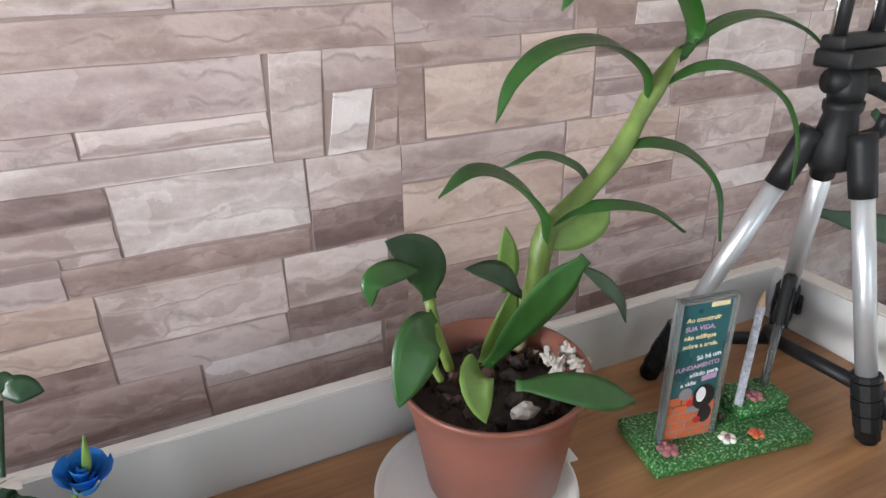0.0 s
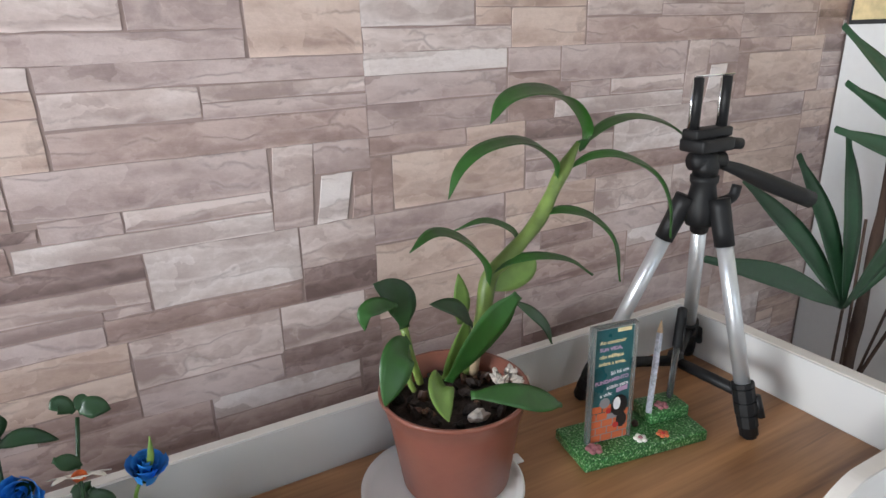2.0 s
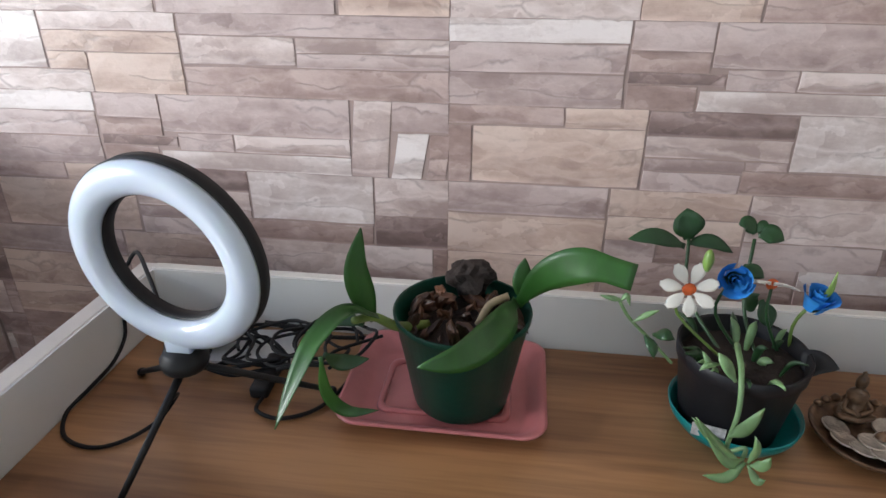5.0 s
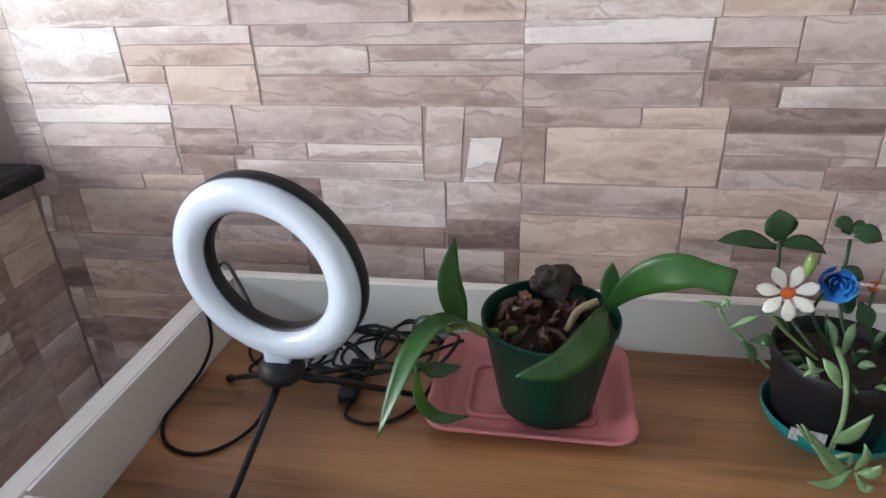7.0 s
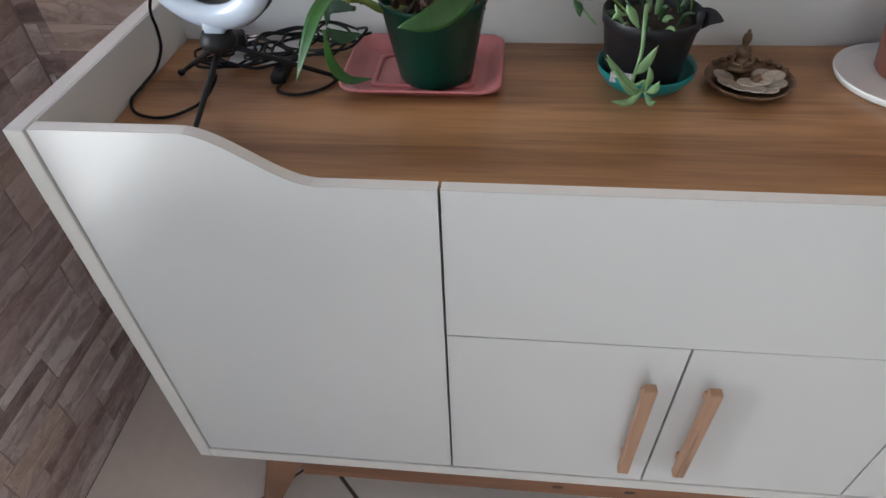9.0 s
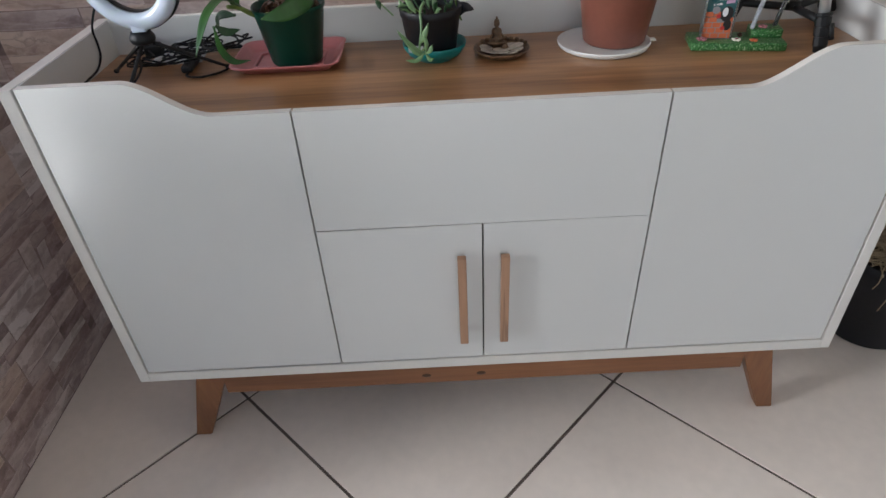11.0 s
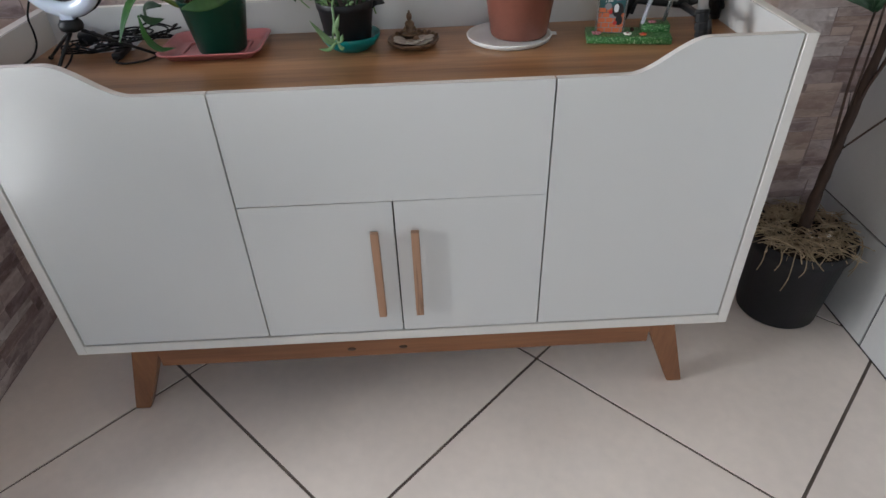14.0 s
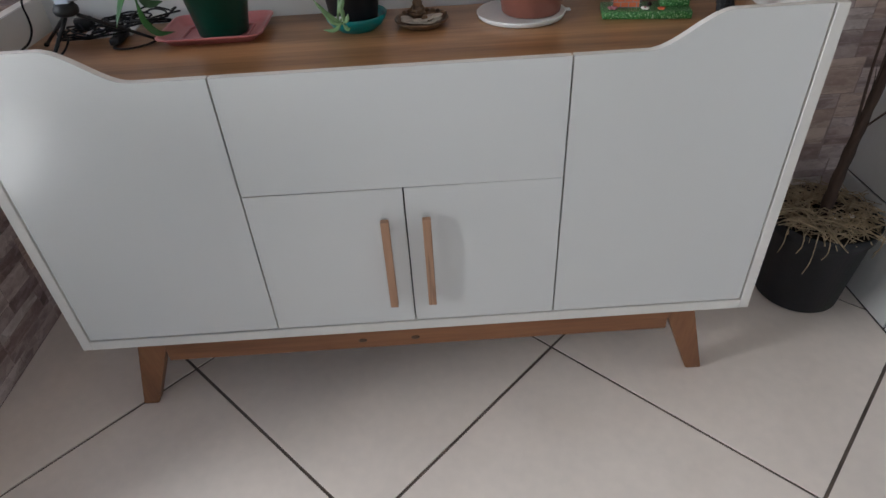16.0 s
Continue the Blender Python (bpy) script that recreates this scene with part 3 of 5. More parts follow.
for x in (0.565, 0.675):
    part("knot", lathe((0, 0, 0), [(0.0, 0.0), (0.010, 0.0), (0.006, 0.0008), (0.0, 0.001)], 16), M_KNOT, apron).matrix_world = Matrix.Translation((x, 0.0072, 0.172)) @ Euler((radians(90), 0, 0)).to_matrix().to_4x4() @ Matrix.Diagonal((1, 0.6, 1, 1))
part("back_apron", box(0.158, W - 0.158, 0.272, 0.292, 0.164, ZB, 0.0015), M_APRON, side, smooth=False)

# ---- things on the sideboard ----
# ring light on a small black tripod
ring = thing("ring_light", (0.178, 0.105, ZTOP), "white ring light, switched off, on a small black tripod", "ring light")
RC, RR, RH = Vector((0.160, 0.130, 0.9165)), 0.0670, 0.0132


def hoop(centre, profile, seg=72):
    """A ring about the y axis: profile of (radius, y)."""
    bm = bmesh.new()
    rows = [[bm.verts.new((centre.x + r * math.cos(a), centre.y + y, centre.z + r * math.sin(a))) for r, y in profile] for a in (2 * math.pi * i / seg for i in range(seg))]
    k = len(profile)
    for i in range(seg):
        for j in range(k):
            bm.faces.new((rows[i][j], rows[i][(j + 1) % k], rows[(i + 1) % seg][(j + 1) % k], rows[(i + 1) % seg][j]))
    bmesh.ops.rotate(bm, verts=bm.verts, cent=centre, matrix=Matrix.Rotation(radians(RING_TURN), 3, 'Z') @ Matrix.Rotation(radians(RING_TILT), 3, 'X'))
    return bm


RING_TURN, RING_TILT = -9, 4
part("diffuser", hoop(RC, [(RR - RH * math.cos(a), -0.010 * math.sin(a)) for a in (math.pi * i / 14 for i in range(15))]), M_DIFFUSER, ring, "milky white diffuser")
part("housing", hoop(RC, [(RR - RH - .0008, 0.0), (RR - RH - .0008, 0.012), (RR - RH + .002, 0.014), (RR + RH - .002, 0.014), (RR + RH + .0008, 0.012), (RR + RH + .0008, 0.0)]), M_BLACK, ring, "black plastic housing")
part("neck", box(0.146, 0.168, 0.127, 0.139, 0.831, 0.846, 0.002), M_DIFFUSER, ring, "milky white neck")
part("hub", lathe((0.157, 0.134, 0.815), [(0.0, 0.0), (0.012, 0.0), (0.0175, 0.003), (0.0195, 0.008), (0.0190, 0.013), (0.0160, 0.017), (0.0150, 0.020), (0.0, 0.020)], 28), M_BLACK, ring)
for foot in ((0.135, 0.046, 0.748), (0.06, 0.205, 0.749), (0.254, 0.204, 0.748)):
    lg = part("leg", tube([(0.158 + 0.10 * (foot[0] - 0.158), 0.134 + 0.10 * (foot[1] - 0.134), 0.814), foot], lambda s: 0.0034 - 0.0008 * s, 10, 4), M_BLACK, ring)
    part("rubber_foot", lump((foot[0], foot[1], foot[2]), (0.0048, 0.0048, 0.004), 2, 0.0), M_BLACK, lg)


ring.location += Vector((0.0, 0.018, 0.0))


def cable(name, points, radius, label):
    c = part(name, tube(points, radius, 8, 8), M_CABLE)
    return tagged(c, label, "cable")


zc = ZTOP + 0.003
cable("cable", [(0.152, 0.130, 0.800), (0.128, 0.173, 0.768), (0.115, 0.158, 0.75), (0.098, 0.134, 0.747), (0.075, 0.122, 0.747), (0.044, 0.131, 0.747), (0.0245, 0.160, 0.7465), (0.0240, 0.192, 0.7475), (0.0240, 0.231, 0.750), (0.0242, 0.256, 0.764), (0.0245, 0.262, 0.785), (0.026, 0.262, 0.815), (0.055, 0.26, 0.862), (0.10, 0.21, 0.866), (0.150, 0.150, 0.850)], 0.0019, "thin black cable looping up from the top to the ring light")
cable("cable", [(0.193, 0.205, 0.748), (0.194, 0.186, 0.747), (0.222, 0.179, 0.747), (0.254, 0.205, 0.747), (0.27, 0.276, 0.747), (0.255, 0.318, 0.752), (0.209, 0.312, 0.756), (0.153, 0.311, 0.76)], 0.0019, "thin black cable lying in a loop beside the inline switch")
rnd = random.Random(5)
for k in range(10):
    cx, cy = 0.105 + 0.016 * k, 0.268 - 0.008 * (k % 4)
    pts = []
    for i in range(9):
        a = 2 * math.pi * i / 8 + k * 0.8
        pts.append((cx + (0.046 + rnd.uniform(-.020, .016)) * math.cos(a), min(0.318, cy + (0.034 + rnd.uniform(-.012, .010)) * math.sin(a)), zc + 0.003 * k + rnd.uniform(0, .014)))
    cable("cable", pts, 0.0017, "tangled black cable coiled on the wooden top behind the ring light")
cable("cable", [(0.17, 0.30, zc + 0.02), (0.182, 0.297, 0.764), (0.225, 0.298, 0.756), (0.272, 0.308, 0.752), (0.30, 0.315, 0.748)], 0.0022, "thin black cable running behind the pink tray")
switch = thing("inline_switch", (0.184, 0.241, 0.744), "black inline dimmer switch on a cable", "switch")
sx, sy = (0.187, 0.233, 0.75)[:2]
part("switch_body", turned(box(sx - 0.009, sx + 0.009, sy - 0.030, sy + 0.030, ZTOP + 0.001, ZTOP + 0.013, 0.003), (sx, sy, 0), 3), M_BLACK, switch)
for k in (-1, 0, 1):
    part("button", turned(box(sx - 0.004, sx + 0.004, sy + 0.014 * k - 0.003, sy + 0.014 * k + 0.003, ZTOP + 0.0128, ZTOP + 0.0142, 0.0005), (sx, sy, 0), 3), M_BLACK, switch)
plug = thing("phone_charger", (0.115, 0.272, ZTOP), "small black charger plug among the cables", "charger")
part("charger_body", turned(box(0.098, 0.130, 0.262, 0.284, ZTOP + 0.012, ZTOP + 0.034, 0.004), (0.115, 0.272, 0), 20), M_BLACK, plug)
for k in (-1, 1):
    part("pin", tube([(0.128, 0.277 + 0.005 * k, ZTOP + 0.023), (0.143, 0.283 + 0.005 * k, ZTOP + 0.023)], 0.0018, 8, 2), M_CHROME, plug)
tagged(part("paper_slip", turned(box(0.105, 0.195, 0.255, 0.315, ZTOP + 0.0004, ZTOP + 0.0030), (0.15, 0.285, 0), 6), M_PAPER, smooth=False), "white paper slip lying under the black cables", "paper")

# pink tray
TRX, TRY = 0.3620, 0.240
tray = thing("plastic_tray", (TRX, TRY, ZTOP), "shallow pink plastic tray with rounded corners on the wooden top", "tray")


def rounded(cx, cy, hx, hy, r, seg=6):
    return [(cx + sx * (hx - r) + r * math.cos(a), cy + sy * (hy - r) + r * math.sin(a)) for sx, sy, a0 in ((1, 1, 0), (-1, 1, 90), (-1, -1, 180), (1, -1, 270)) for a in (radians(a0 + 90 * i / seg) for i in range(seg + 1))]


def stacked(levels):
    """A shell through rounded outlines at rising or falling heights, closed at both ends."""
    bm = bmesh.new()
    rows = [[bm.verts.new((x, y, z)) for x, y in o] for o, z in levels]
    bm.faces.new(rows[0][::-1])
    for p, q in zip(rows, rows[1:]):
        for i in range(len(p)):
            j = (i + 1) % len(p)
            bm.faces.new((p[i], p[j], q[j], q[i]))
    bm.faces.new(rows[-1])
    return bm


part("tray_shell", stacked([(rounded(TRX, TRY, 0.0745, .054, .014), ZTOP), (rounded(TRX, TRY, 0.0859, .066, .020), ZTOP + .010), (rounded(TRX, TRY, 0.0926, .073, .022), ZTOP + .014), (rounded(TRX, TRY, 0.0936, .074, .022), ZTOP + .0165), (rounded(TRX, TRY, 0.0907, .071, .021), ZTOP + .0165),
                            (rounded(TRX, TRY, 0.0850, .065, .020), ZTOP + .013), (rounded(TRX, TRY, 0.0764, .056, .015), ZTOP + .0045), (rounded(TRX, TRY, 0.0726, .052, .013), ZTOP + .0032), (rounded(TRX, TRY, 0.0688, .048, .012), ZTOP + .003), (rounded(TRX, TRY, 0.0630, .042, .010), ZTOP + .003)]), M_PINK, tray)
bm = bmesh.new()
ridge = [[bm.verts.new((x, y, z)) for x, y in rounded(TRX, TRY, hx, hy, .010)] for hx, hy, z in ((.0615, .041, ZTOP + .0026), (.0600, .0395, ZTOP + .0058), (.0560, .0355, ZTOP + .0058), (.0545, .034, ZTOP + .0026))]
for p, q in zip(ridge, ridge[1:] + ridge[:1]):
    for k in range(len(p)):
        m = (k + 1) % len(p)
        bm.faces.new((p[k], p[m], q[m], q[k]))
part("ridge", bm, M_PINK, tray)

# orchid in a green pot
GX, GY, GZ = 0.3685, 0.234, ZTOP + 0.006
green = thing("potted_orchid", (GX, GY, GZ), "young orchid with broad green leaves in a dark green plastic pot", "potted plant")
part("pot", lathe((GX, GY, GZ), [(0, 0), (.0415, 0), (.0435, .0025), (.0588, .088), (.0606, .0895), (.0610, .0940), (.0602, .0955), (.0585, .094), (.055, .072), (.050, .064), (0, .062)], 56), M_GREENPOT, green, "dark green plastic pot")
part("bark_mix", lathe((GX, GY, GZ), [(.054, .068), (.050, .076), (.03, .080), (0, .081)], 32, 0.02), M_SOIL, green, "dark bark mix")
rnd = random.Random(11)
for k in range(46):
    a, r = rnd.uniform(0, 6.28), 0.048 * math.sqrt(rnd.random())
    s = rnd.uniform(.003, .008)
    part("bark_chip", lump((GX + r * math.cos(a), GY + r * math.sin(a), GZ + .080 + rnd.uniform(0, .012)), (s * 2.0, s * .9, s * .6), k + 1, .6, True), M_BARK, green, smooth=False)
part("dark_bark_block", lump((GX + .004, GY + .038, GZ + .106), (.021, .016, .016), 31, .45, False, 3), M_SOIL, green, "dark rounded bark block", smooth=False)
part("bark_chip", tube([(0.383, 0.225, 0.834), (0.392, 0.23, 0.852), (0.408, 0.235, 0.859)], lambda s: .0035, 7, 3), M_STRAW, green, "pale dry root")


def leaf(parent, points, width, material=None, **kw):
    return part("leaf", blade(points, width, **kw), material or M_LEAF, parent)


leaf(green, [(0.298, 0.2, 0.847), (0.290, 0.197, 0.871), (0.286, 0.194, 0.9), (0.292, 0.195, 0.933)], .022, facing=(.45, -1, .15))
leaf(green, [(0.302, 0.195, 0.853), (0.284, 0.172, 0.870), (0.266, 0.149, 0.858), (0.255, 0.127, 0.836), (0.243, 0.106, 0.806)], .019, facing=(-.3, -.6, .8), fold=.5)
leaf(green, [(0.286, 0.21, 0.836), (0.257, 0.22, 0.833), (0.246, 0.225, 0.81)], .018, M_LEAF_DARK, facing=(-.2, -.6, .8))
leaf(green, [(0.264, 0.165, 0.834), (0.276, 0.175, 0.82), (0.297, 0.18, 0.822)], .014, M_LEAF_DARK, facing=(0, -.8, .6))
leaf(green, [(0.263, 0.16, 0.835), (0.264, 0.165, 0.796), (0.278, 0.17, 0.774), (0.304, 0.175, 0.773)], .012, facing=(0, -.8, .6))
part("stem", tube([(GX - .030, GY - .006, GZ + .078), (0.316, 0.21, 0.836), (0.298, 0.2, 0.85), (0.286, 0.18, 0.858)], lambda s: .0052 - .002 * s, 10, 5), M_CANE, green)
leaf(green, [(0.415, 0.235, 0.851), (0.437, 0.222, 0.887), (0.466, 0.209, 0.906), (0.502, 0.199, 0.903)], .030, facing=(.1, -.9, .35), tip=.70, fold=.10, belly=.55)
leaf(green, [(0.414, 0.23, 0.857), (0.403, 0.19, 0.857), (0.376, 0.155, 0.85), (0.344, 0.14, 0.847)], .030, facing=(.1, -1, .25), fold=.2, belly=.4)
leaf(green, [(0.422, 0.25, 0.845), (0.419, 0.255, 0.865), (0.42, 0.26, 0.884)], .018, facing=(0, -1, .1))
green.location += Vector((0.008, -0.004, 0.0))

# succulents and cloth flowers in a black pot
BX, BY = 0.6160, 0.235
bowl = thing("plastic_bowl", (BX, BY, ZTOP), "round teal plastic bowl under the black pot", "bowl")
part("bowl_shell", lathe((BX, BY, ZTOP), [(0, 0), (.032, 0), (.034, .002), (.045, .009), (.0525, .019), (.0548, .027), (.0538, .028), (.0510, .021), (.044, .012), (.032, .006), (0, .006)], 56), M_TEAL, bowl)
black = thing("potted_succulent", (BX, BY, ZTOP + .006), "trailing succulents in a black nursery pot set in the teal bowl", "potted plant")
part("pot", lathe((BX, BY, ZTOP + .0065), [(0, 0), (.038, 0), (.040, .003), (.0495, .066), (.0515, .068), (.0525, .080), (.0515, .081), (.0495, .079), (.0475, .064), (0, .062)], 56, .006), M_BLACKPOT, black, "black plastic nursery pot")
part("torn_rim", blade([(BX + .045, BY - .004, ZTOP + .076), (BX + .057, BY - .008, ZTOP + .082), (BX + .072, BY - .010, ZTOP + .079)], .022, thick=.0006, belly=.2), M_BLACKPOT, black, "torn flap of the pot rim")
part("soil", lathe((BX, BY, ZTOP + .006), [(.0478, .066), (.04, .071), (0, .073)], 32, .02), M_SOIL, black)
part("label_strip", turned(prism(rect(BX - .030, BX - .004, ZTOP + .022, ZTOP + .034), 'y', BY - .0455, BY - .0445), (BX, BY, 0), -14), M_LABEL, black, "torn silver label with printed bars", smooth=False)
part("stem", tube([(0.606, 0.225, 0.839), (0.6, 0.19, 0.836), (0.6, 0.178, 0.808), (0.595, 0.17, 0.778), (0.606, 0.165, 0.785), (0.603, 0.16, 0.775)], lambda s: .0024 - .0008 * s, 9, 5), M_SUCC, black)


def succ(points, width=.010, material=None, **kw):
    return leaf(black, points, width * 0.78, material or M_SUCC, thick=.0018, fold=.1, **kw)


succ([(0.596, 0.172, 0.789), (0.604, 0.168, 0.802), (0.612, 0.166, 0.823)], .013)
succ([(0.596, 0.17, 0.778), (0.578, 0.166, 0.793), (0.563, 0.164, 0.81)], .009)
succ([(0.603, 0.16, 0.775), (0.584, 0.157, 0.79), (0.562, 0.155, 0.818)], .011)
succ([(0.604, 0.16, 0.778), (0.59, 0.152, 0.781), (0.571, 0.15, 0.804)], .010)
succ([(0.604, 0.155, 0.78), (0.59, 0.148, 0.77), (0.573, 0.146, 0.772)], .010)
succ([(0.606, 0.155, 0.78), (0.607, 0.15, 0.797), (0.604, 0.15, 0.809)], .009)
succ([(0.607, 0.152, 0.78), (0.613, 0.147, 0.786), (0.616, 0.146, 0.795)], .011)
succ([(0.605, 0.152, 0.78), (0.612, 0.148, 0.77), (0.617, 0.146, 0.773)], .009)
succ([(0.593, 0.18, 0.835), (0.584, 0.18, 0.849), (0.578, 0.185, 0.856)], .012)
succ([(0.581, 0.185, 0.846), (0.57, 0.178, 0.849), (0.565, 0.178, 0.844)], .006)
succ([(0.567, 0.185, 0.856), (0.571, 0.182, 0.85), (0.576, 0.182, 0.847)], .006)
part("stem", tube([(0.555, 0.215, 0.823), (0.532, 0.21, 0.849), (0.514, 0.205, 0.869), (0.503, 0.2, 0.888)], .0014, 8, 5), M_SUCC, black)
succ([(0.505, 0.2, 0.887), (0.498, 0.198, 0.889), (0.489, 0.198, 0.891)], .006)
succ([(0.505, 0.2, 0.886), (0.509, 0.2, 0.891), (0.512, 0.2, 0.883)], .006)
succ([(0.517, 0.205, 0.865), (0.527, 0.203, 0.874), (0.535, 0.202, 0.879)], .006)
succ([(0.529, 0.208, 0.851), (0.534, 0.2, 0.847), (0.536, 0.198, 0.838)], .011, M_LEAF_DARK)
succ([(0.536, 0.21, 0.852), (0.542, 0.2, 0.859), (0.549, 0.2, 0.855)], .013, M_LEAF_DARK)
rnd = random.Random(3)
for k in range(17):
    a, r = rnd.uniform(0, 6.28), .043 * math.sqrt(rnd.random())
    x, y, z = BX + r * math.cos(a), BY + r * math.sin(a), ZTOP + .072
    h, o = rnd.uniform(.010, .032), rnd.uniform(.008, .024)
    succ([(x, y, z), (x + .4 * o * math.cos(a), y + .4 * o * math.sin(a), z + .8 * h), (x + o * math.cos(a), y + o * math.sin(a), z + h)], rnd.uniform(.005, .010), rnd.choice((M_LEAF_DARK, M_LEAF_DARK, M_LEAF_DARK, M_SUCC)))
for pts in ([(BX + .015, BY, ZTOP + .07), (0.622, 0.270, 0.850), (0.629, 0.299, 0.901)], [(BX - .01, BY, ZTOP + .07), (0.578, 0.280, 0.850), (0.575, 0.302, 0.897)]):
    part("stem", tube(pts, .0016, 8, 5), M_LEAF_DARK, black)
for pts, w in (([(0.575, 0.302, 0.896), (0.572, 0.303, 0.911), (0.570, 0.305, 0.924)], .028), ([(0.572, 0.299, 0.890), (0.545, 0.297, 0.899), (0.522, 0.295, 0.896)], .015), ([(0.575, 0.302, 0.892), (0.594, 0.302, 0.895), (0.614, 0.300, 0.886)], .013),
               ([(0.628, 0.299, 0.906), (0.620, 0.299, 0.915), (0.613, 0.298, 0.914)], .014), ([(0.631, 0.299, 0.905), (0.641, 0.297, 0.907), (0.652, 0.296, 0.902)], .017), ([(0.630, 0.299, 0.907), (0.634, 0.301, 0.913), (0.639, 0.301, 0.914)], .010),
               ([(0.612, 0.265, 0.891), (0.621, 0.263, 0.887), (0.629, 0.262, 0.882)], .012), ([(0.630, 0.260, 0.862), (0.637, 0.258, 0.849), (0.642, 0.256, 0.839)], .016), ([(0.619, 0.265, 0.864), (0.626, 0.265, 0.857), (0.631, 0.265, 0.855)], .018)):
    leaf(black, pts, w, M_LEAF_DARK, facing=(0, -.9, .5), wave=.05)


def rose(at, size, facing, label):
    """A cloth rose: petals wound round its heart in a rising spiral, each a cupped blade."""
    t = thing("cloth_rose", at, label, "artificial flower", "cloth flowers in the black pot")
    f = Vector(facing).normalized()
    q = f.to_track_quat('Z', 'Y')
    for k in range(11):
        a, r = k * 2.4, size * (.12 + .075 * k)
        bm = bmesh.new()
        rows = []
        for i in range(6):
            row = []
            for j in range(6):
                b = a + (j / 5 - .5) * (2.8 if k < 5 else 2.1)
                flare = r * (.55 + .45 * i / 5) * (1 + (.16 * (i / 5) ** 3 if k > 4 else 0))
                row.append(bm.verts.new(Vector(at) + q @ Vector((flare * math.cos(b), flare * math.sin(b), size * (-.75 + 1.10 * i / 5 * (1 - .12 * abs(j / 5 - .5)) - .03 * k)))))
            rows.append(row)
        for p, r2 in zip(rows, rows[1:]):
            for j in range(5):
                bm.faces.new((p[j], p[j + 1], r2[j + 1], r2[j]))
        part("petal", bm, M_BLUE, t)
    part("calyx", lump(Vector(at) - f * size * .8, (size * .42,) * 3, 3, .2), M_LEAF_DARK, t)
    return t


R1 = (0.578, 0.212, 0.901)
r1 = rose(R1, .015, (-.15, -1, .35), "open bright blue cloth rose")
part("stem", tube([Vector(R1) + Vector((0, .010, -.006)), (R1[0] - .004, R1[1] + .015, R1[2] - .04), (BX - .005, BY - .01, ZTOP + .068)], .0014, 8, 4), M_LEAF_DARK, r1)
R2P = (0.647, 0.215, 0.894)
r2 = rose(R2P, .0155, (.15, -.25, 1), "blue cloth rose seen from the side with a green calyx")
part("stem", tube([Vector(R2P) + Vector((-.003, .003, -.010)), (R2P[0] - .012, R2P[1] + .005, R2P[2] - .035), (BX + .03, BY - .005, ZTOP + .068)], .0015, 8, 4), M_LEAF_PALE, r2)
part("sepal", blade([Vector(R2P) + Vector((0, 0, -.008)), Vector(R2P) + Vector((.004, -.003, .006)), Vector(R2P) + Vector((.006, -.002, .022))], .005), M_LEAF_PALE, r2)


def daisy(at, size, facing, turn, label):
    t = thing("cloth_daisy", at, label, "artificial flower", "cloth flowers in the black pot")
    f = Vector(facing).normalized()
    q = f.to_track_quat('Z', 'Y')
    for k in range(7):
        a = turn + k * math.pi / 3.5
        d = q @ Vector((math.cos(a), math.sin(a), 0))
        part("petal", blade([Vector(at) + d * size * .2, Vector(at) + d * size * .6 + f * .0015, Vector(at) + d * size + f * (.001 - .002 * (k % 2))], size * .47, facing=f, belly=.66, tip=.40, fold=.08, thick=.0005), M_WHITE_PETAL, t)
    part("flower_centre", lump(Vector(at) + f * .001, (size * .25, size * .12, size * .25), 2, .1), M_ORANGE, t, "orange flower centre")
    return t


D1, D2 = (0.549, 0.221, 0.884), (0.615, 0.225, 0.892)
d1 = daisy(D1, .0225, (-.12, -1, .35), .35, "white cloth daisy with an orange centre")
part("stem", tube([Vector(D1) + Vector((0, .003, -.002)), (D1[0] - .002, D1[1] + .012, D1[2] - .03), (BX - .02, BY - .015, ZTOP + .068)], .0013, 8, 4), M_LEAF_PALE, d1)
part("bud", lump((0.557, 0.215, 0.913), (.004, .004, .010), 1, .1), M_LEAF_PALE, d1, "pale green bud")
d2 = daisy(D2, .0200, (.15, .55, 1), .1, "white cloth daisy turned upwards")
part("stem", tube([Vector(D2) + Vector((0, 0, -.002)), (D2[0] + .002, D2[1] - .002, D2[2] - .03), (BX + .028, BY + .0, ZTOP + .068)], .0014, 8, 4), M_LEAF_DARK, d2)
for ob, dx, dy, dz in ((r1, .013, .005, -.006), (r2, .018, .020, -.016), (d1, .009, -.003, 0), (d2, .009, .005, -.006)):
    ob.location += Vector((dx, dy, dz))
black.location += Vector((-0.004, -0.012, 0.0))
bowl.location.y -= 0.012

# dish of coins with a seated statue
DX, DY = 0.731, 0.220
dish = thing("trinket_dish", (DX, DY, ZTOP), "round bronze-brown resin dish with a ridged rim", "dish")
part("dish_shell", lathe((DX, DY, ZTOP), [(0, 0), (.034, 0), (.043, .006), (.0485, .012), (.0475, .0135), (.044, .011), (.036, .006), (0, .005)], 48), M_BRONZE, dish)
for k in range(9):
    a = radians(20 + 14 * k)
    part("rim_bead", lump((DX + .0455 * math.cos(a), DY + .0455 * math.sin(a), ZTOP + .0135), (.0042, .0042, .0032), k, .2), M_BRONZE, dish)
part("dish_post", lump((DX + .006, DY - .006, ZTOP + .008), (.008, .008, .010), 4, .4), M_BRONZE, dish)
SX, SY, SZ = 0.725, 0.245, ZTOP + .008
